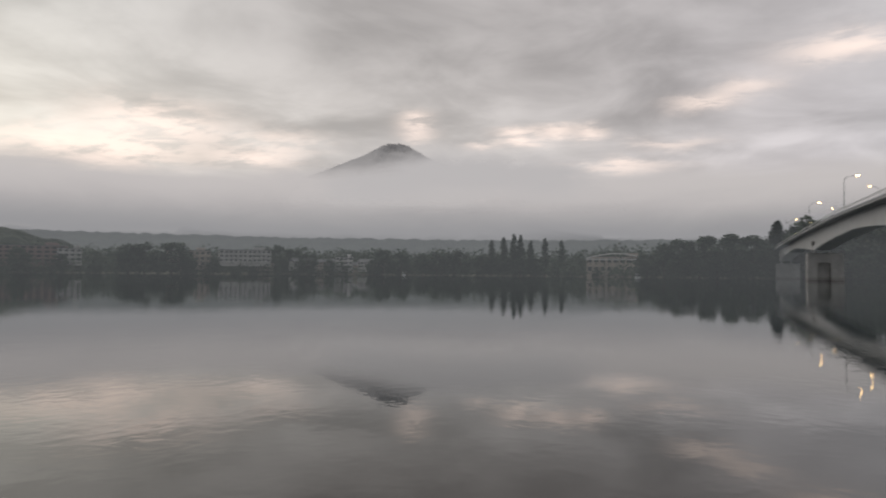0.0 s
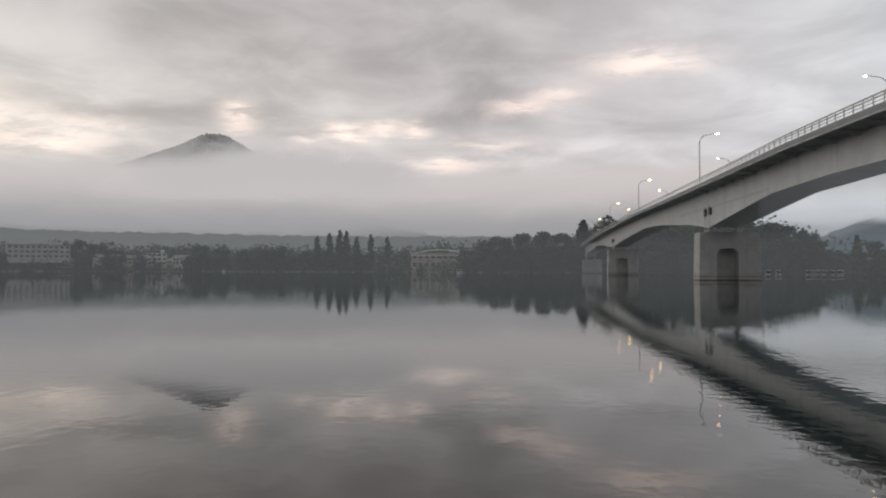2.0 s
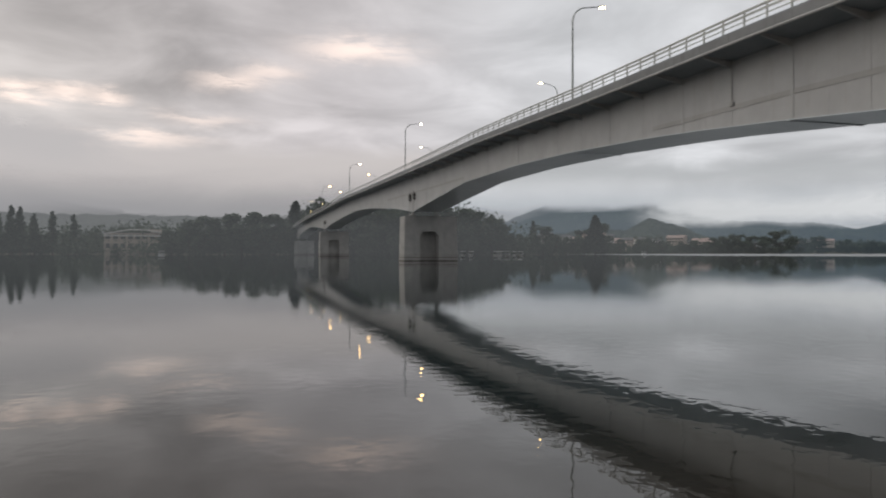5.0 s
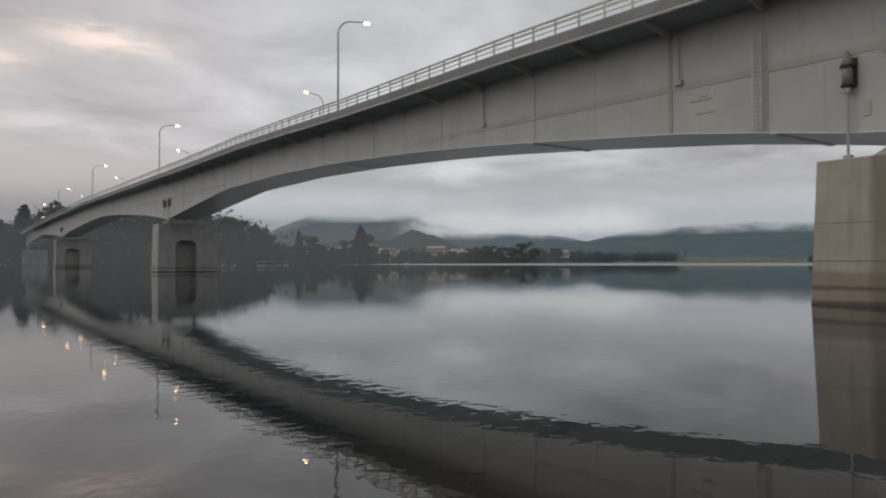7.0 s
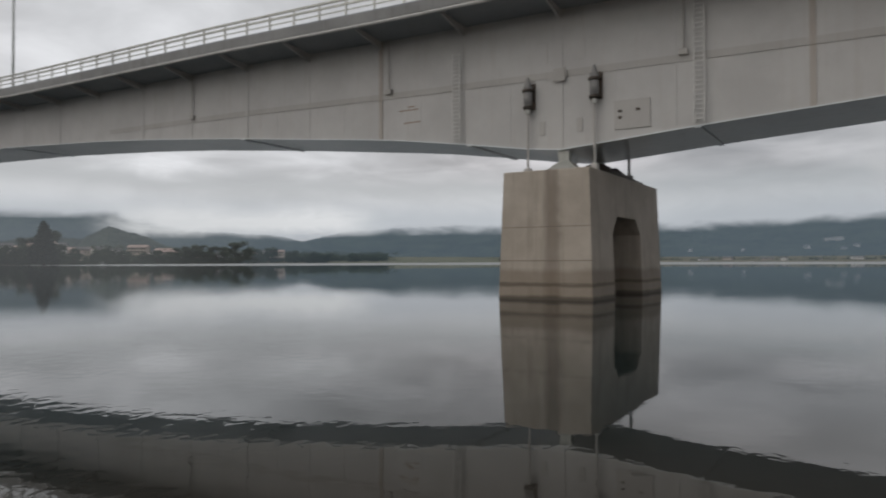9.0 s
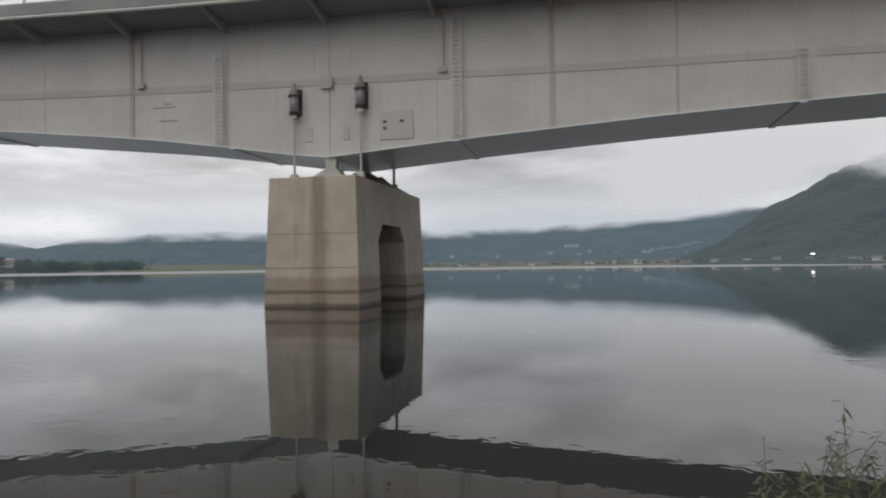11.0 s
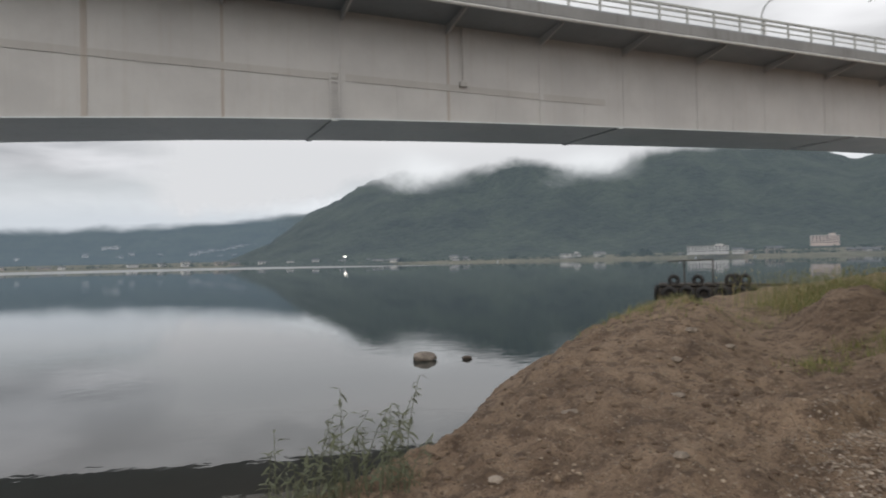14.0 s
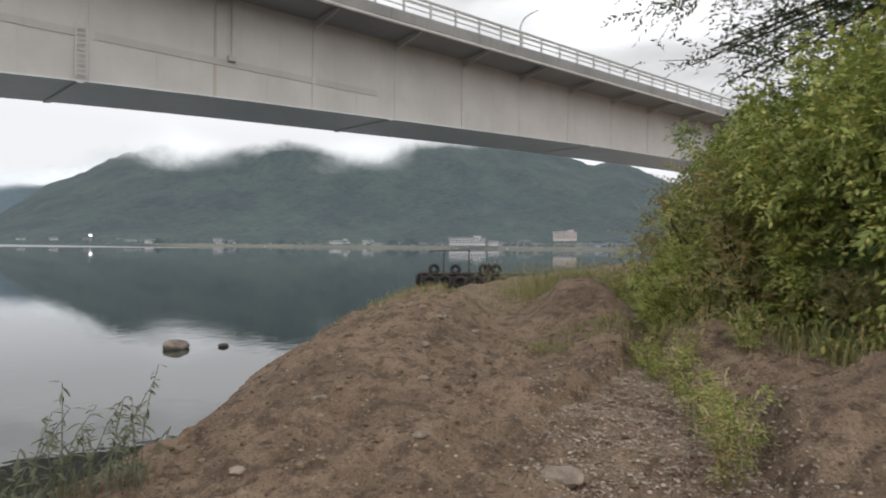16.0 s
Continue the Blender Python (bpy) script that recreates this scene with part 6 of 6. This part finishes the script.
def willow_weed():
    """A tall weed with narrow hanging leaves at the water's edge."""
    rng = random.Random(8)
    p = group_of("willow_weed")
    tagged(p, "sparse tall weed with narrow grey-green leaves at waterside", "weed")
    bm = bmesh.new()
    vs = [bm.verts.new(q) for q in ((0, 0, 0), (0.035, 0.011, -0.004), (0.085, 0.009, -0.022), (0.12, 0, -0.05), (0.085, -0.009, -0.022), (0.035, -0.011, -0.004), (0.06, 0, -0.006))]
    for f in ((0, 1, 6), (1, 2, 6), (2, 3, 6), (3, 4, 6), (4, 5, 6), (5, 0, 6)):
        bm.faces.new([vs[i] for i in f])
    leaf = None
    for i in range(30):
        az, dist = rng.uniform(-9.3, -20.3), rng.uniform(4.7, 5.25)
        c = heading(az) * dist
        z0, h = ground_z(c.x, c.y), rng.choice((0.30, 0.42, 0.52, 0.60, 0.66)) * (1.0 if az < -13 else 0.8)
        lx, ly = rng.uniform(-0.1, 0.3), rng.uniform(-0.1, 0.1)
        pts = [(c.x + lx * f * f, c.y + ly * f * f, z0 - 0.03 + h * f) for f in (0, 0.35, 0.7, 1.0)]
        part("stem", tube(bmesh.new(), pts, 0.005, 5, 0.002), M_WEED, p)
        n = int(6 + h * 20)
        for k in range(n):
            f = 0.22 + 0.78 * (k + 1) / n
            q = (c.x + lx * f * f, c.y + ly * f * f, z0 - 0.03 + h * f)
            m = pose(*q, rng.uniform(-30, 30), rng.uniform(-40, 40), rng.uniform(0, 360)) @ Matrix.Scale(rng.uniform(0.45, 0.95), 4)
            if leaf is None:
                leaf = part("leaf", bm, M_WEED, p)
                leaf.matrix_basis = m
            else:
                share(leaf, m, p)


willow_weed()
grass("bank_weeds", [(-12, 4.95, 0.10, 1.0), (-14, 5.05, 0.12, 1.1), (-16, 5.0, 0.12, 1.1), (-18, 5.05, 0.12, 0.9), (-20, 5.1, 0.1, 0.7), (-9.5, 4.9, 0.08, 0.7)], 45, 0.24, M_WEED, 64, "brown-green weeds on the bank's foot")


def overhanging_tree():
    """Tree whose thin leafy boughs reach out over the bank."""
    rng = np.random.default_rng(77)
    p = group_of("bank_tree")
    tagged(p, "slender tree with dark leafy boughs reaching over bank", "tree")
    root = heading(-83) * 10.5
    z0 = ground_z(root.x, root.y)
    bm = bmesh.new()
    fork = Vector((root.x - 0.2, root.y + 0.3, z0 + 4.2))
    tube(bm, [(root.x, root.y, z0 - 0.3), (root.x + 0.1, root.y, z0 + 2), tuple(fork), (fork.x - 0.3, fork.y + 0.5, fork.z + 3.5)], 0.16, 9, 0.05)
    part("trunk", bm, M_BRANCH, p)
    centres, radii = [], []
    for az, el, d in ((-58.0, 19.9, 10.3), (-58.9, 18.9, 10.1), (-60.5, 20.6, 10.3), (-61.2, 13.6, 9.9), (-61.5, 18.2, 10.0), (-64.0, 19.2, 10.4), (-62.6, 14.6, 10.0), (-64.4, 15.6, 10.2), (-66.0, 12.8, 9.9), (-63.8, 12.2, 9.8), (-67.5, 17.5, 10.0), (-69.5, 14.8, 10.3), (-71.0, 18.6, 10.0), (-73.2, 16.2, 10.2),
                      (-66.5, 20.8, 10.6), (-70.0, 21.5, 10.2), (-74.5, 20.0, 10.4), (-68.2, 11.6, 10.2), (-61.8, 21.2, 10.6), (-76.5, 17.5, 10.2), (-72, 13.2, 10.0)):
        tip = heading(az, el) * d + Vector((0, 0, 2.0))
        midp = fork.lerp(tip, 0.55) + Vector((0, 0, 0.25))
        bm = bmesh.new()
        tube(bm, [tuple(fork.lerp(midp, 0.05)), tuple(midp), tuple(tip)], 0.035, 6, 0.008)
        for f in (0.45, 0.6, 0.72, 0.84, 0.94, 1.0):
            q = midp.lerp(tip, (f - 0.4) / 0.6)
            for s in range(2):
                o = Vector(rng.normal(size=3)) * 0.26
                o.z *= 0.45
                tube(bm, [tuple(q), tuple(q + o)], 0.007, 4, 0.003)
                centres.append(tuple(q + o)), radii.append(rng.uniform(0.10, 0.22))
        part("bough", bm, M_BRANCH, p)
    v, f = leaf_sprays(rng, centres, radii, tuple(fork), 680, 9, 0.11, 0.34, 0.4, 3.0)
    raw("foliage", v, f, M_LEAF_TREE, p)


overhanging_tree()


# ---- moored raft with old tyres ----
def raft():
    p = group_of("mooring_raft", (23.2, 24.1, 0), -42)
    tagged(p, "dark timber mooring raft hung with old tyres", "raft")
    part("hull", box(bmesh.new(), -2.0, 2.0, -1.3, 1.3, -0.3, 0.68, 0.04), M_TIMBER, p)
    plank = None
    for i in range(10):
        m = pose(-1.82 + 0.404 * i, 0, 0.744)
        if plank is None:
            plank = part("plank", box(bmesh.new(), -0.18, 0.18, -1.35, 1.35, 0, 0.06), M_TIMBER, p)
            plank.matrix_basis = m
        else:
            share(plank, m, p)

    def torus(R, r):
        bm = bmesh.new()
        rings = [[bm.verts.new(((R + r * math.cos(b)) * math.cos(a), r * 0.9 * math.sin(b), (R + r * math.cos(b)) * math.sin(a))) for b in [k * math.tau / 8 for k in range(8)]] for a in [k * math.tau / 18 for k in range(18)]]
        for i in range(18):
            for k in range(8):
                bm.faces.new((rings[i][k], rings[i][(k + 1) % 8], rings[(i + 1) % 18][(k + 1) % 8], rings[(i + 1) % 18][k]))
        return bm
    tyre = part("tyre", torus(0.25, 0.10), M_TYRE, p, smooth=True)
    tyre.matrix_basis = pose(-1.55, -1.42, 0.40)
    for x, y, z, rz in ((-0.85, -1.42, 0.42, 4), (-0.15, -1.42, 0.38, 0), (0.55, -1.42, 0.42, -5), (1.25, -1.42, 0.4, 0), (1.85, -1.42, 0.42, 0), (-2.12, -0.5, 0.4, 90), (-2.12, 0.4, 0.4, 90)):
        share(tyre, pose(x, y, z, 0, 0, rz), p)
    small = part("small_tyre", torus(0.18, 0.085), M_TYRE, p, smooth=True)
    small.matrix_basis = pose(-1.35, -1.0, 0.98, 0, 0, 12)
    for x, y, z, rz in ((-0.35, -0.9, 0.96, -10), (0.95, -1.0, 0.98, 25), (1.55, -0.8, 0.97, -15), (1.2, -0.4, 0.98, 40)):
        share(small, pose(x, y, z, 0, 0, rz), p)
    for x in (-0.9, 0.3):
        part("rail_post", tube(bmesh.new(), [(x, -0.2, 0.75), (x, -0.2, 1.85)], 0.035, 6), M_TIMBER, p)
    part("hand_rail", tube(bmesh.new(), [(-1.6, -0.2, 1.8), (0.3, -0.2, 1.85)], 0.03, 6), M_TIMBER, p)
    part("gang_plank", box(bmesh.new(), 2.0, 4.6, -0.5, 0.1, 0.66, 0.76), M_TIMBER, p)


raft()
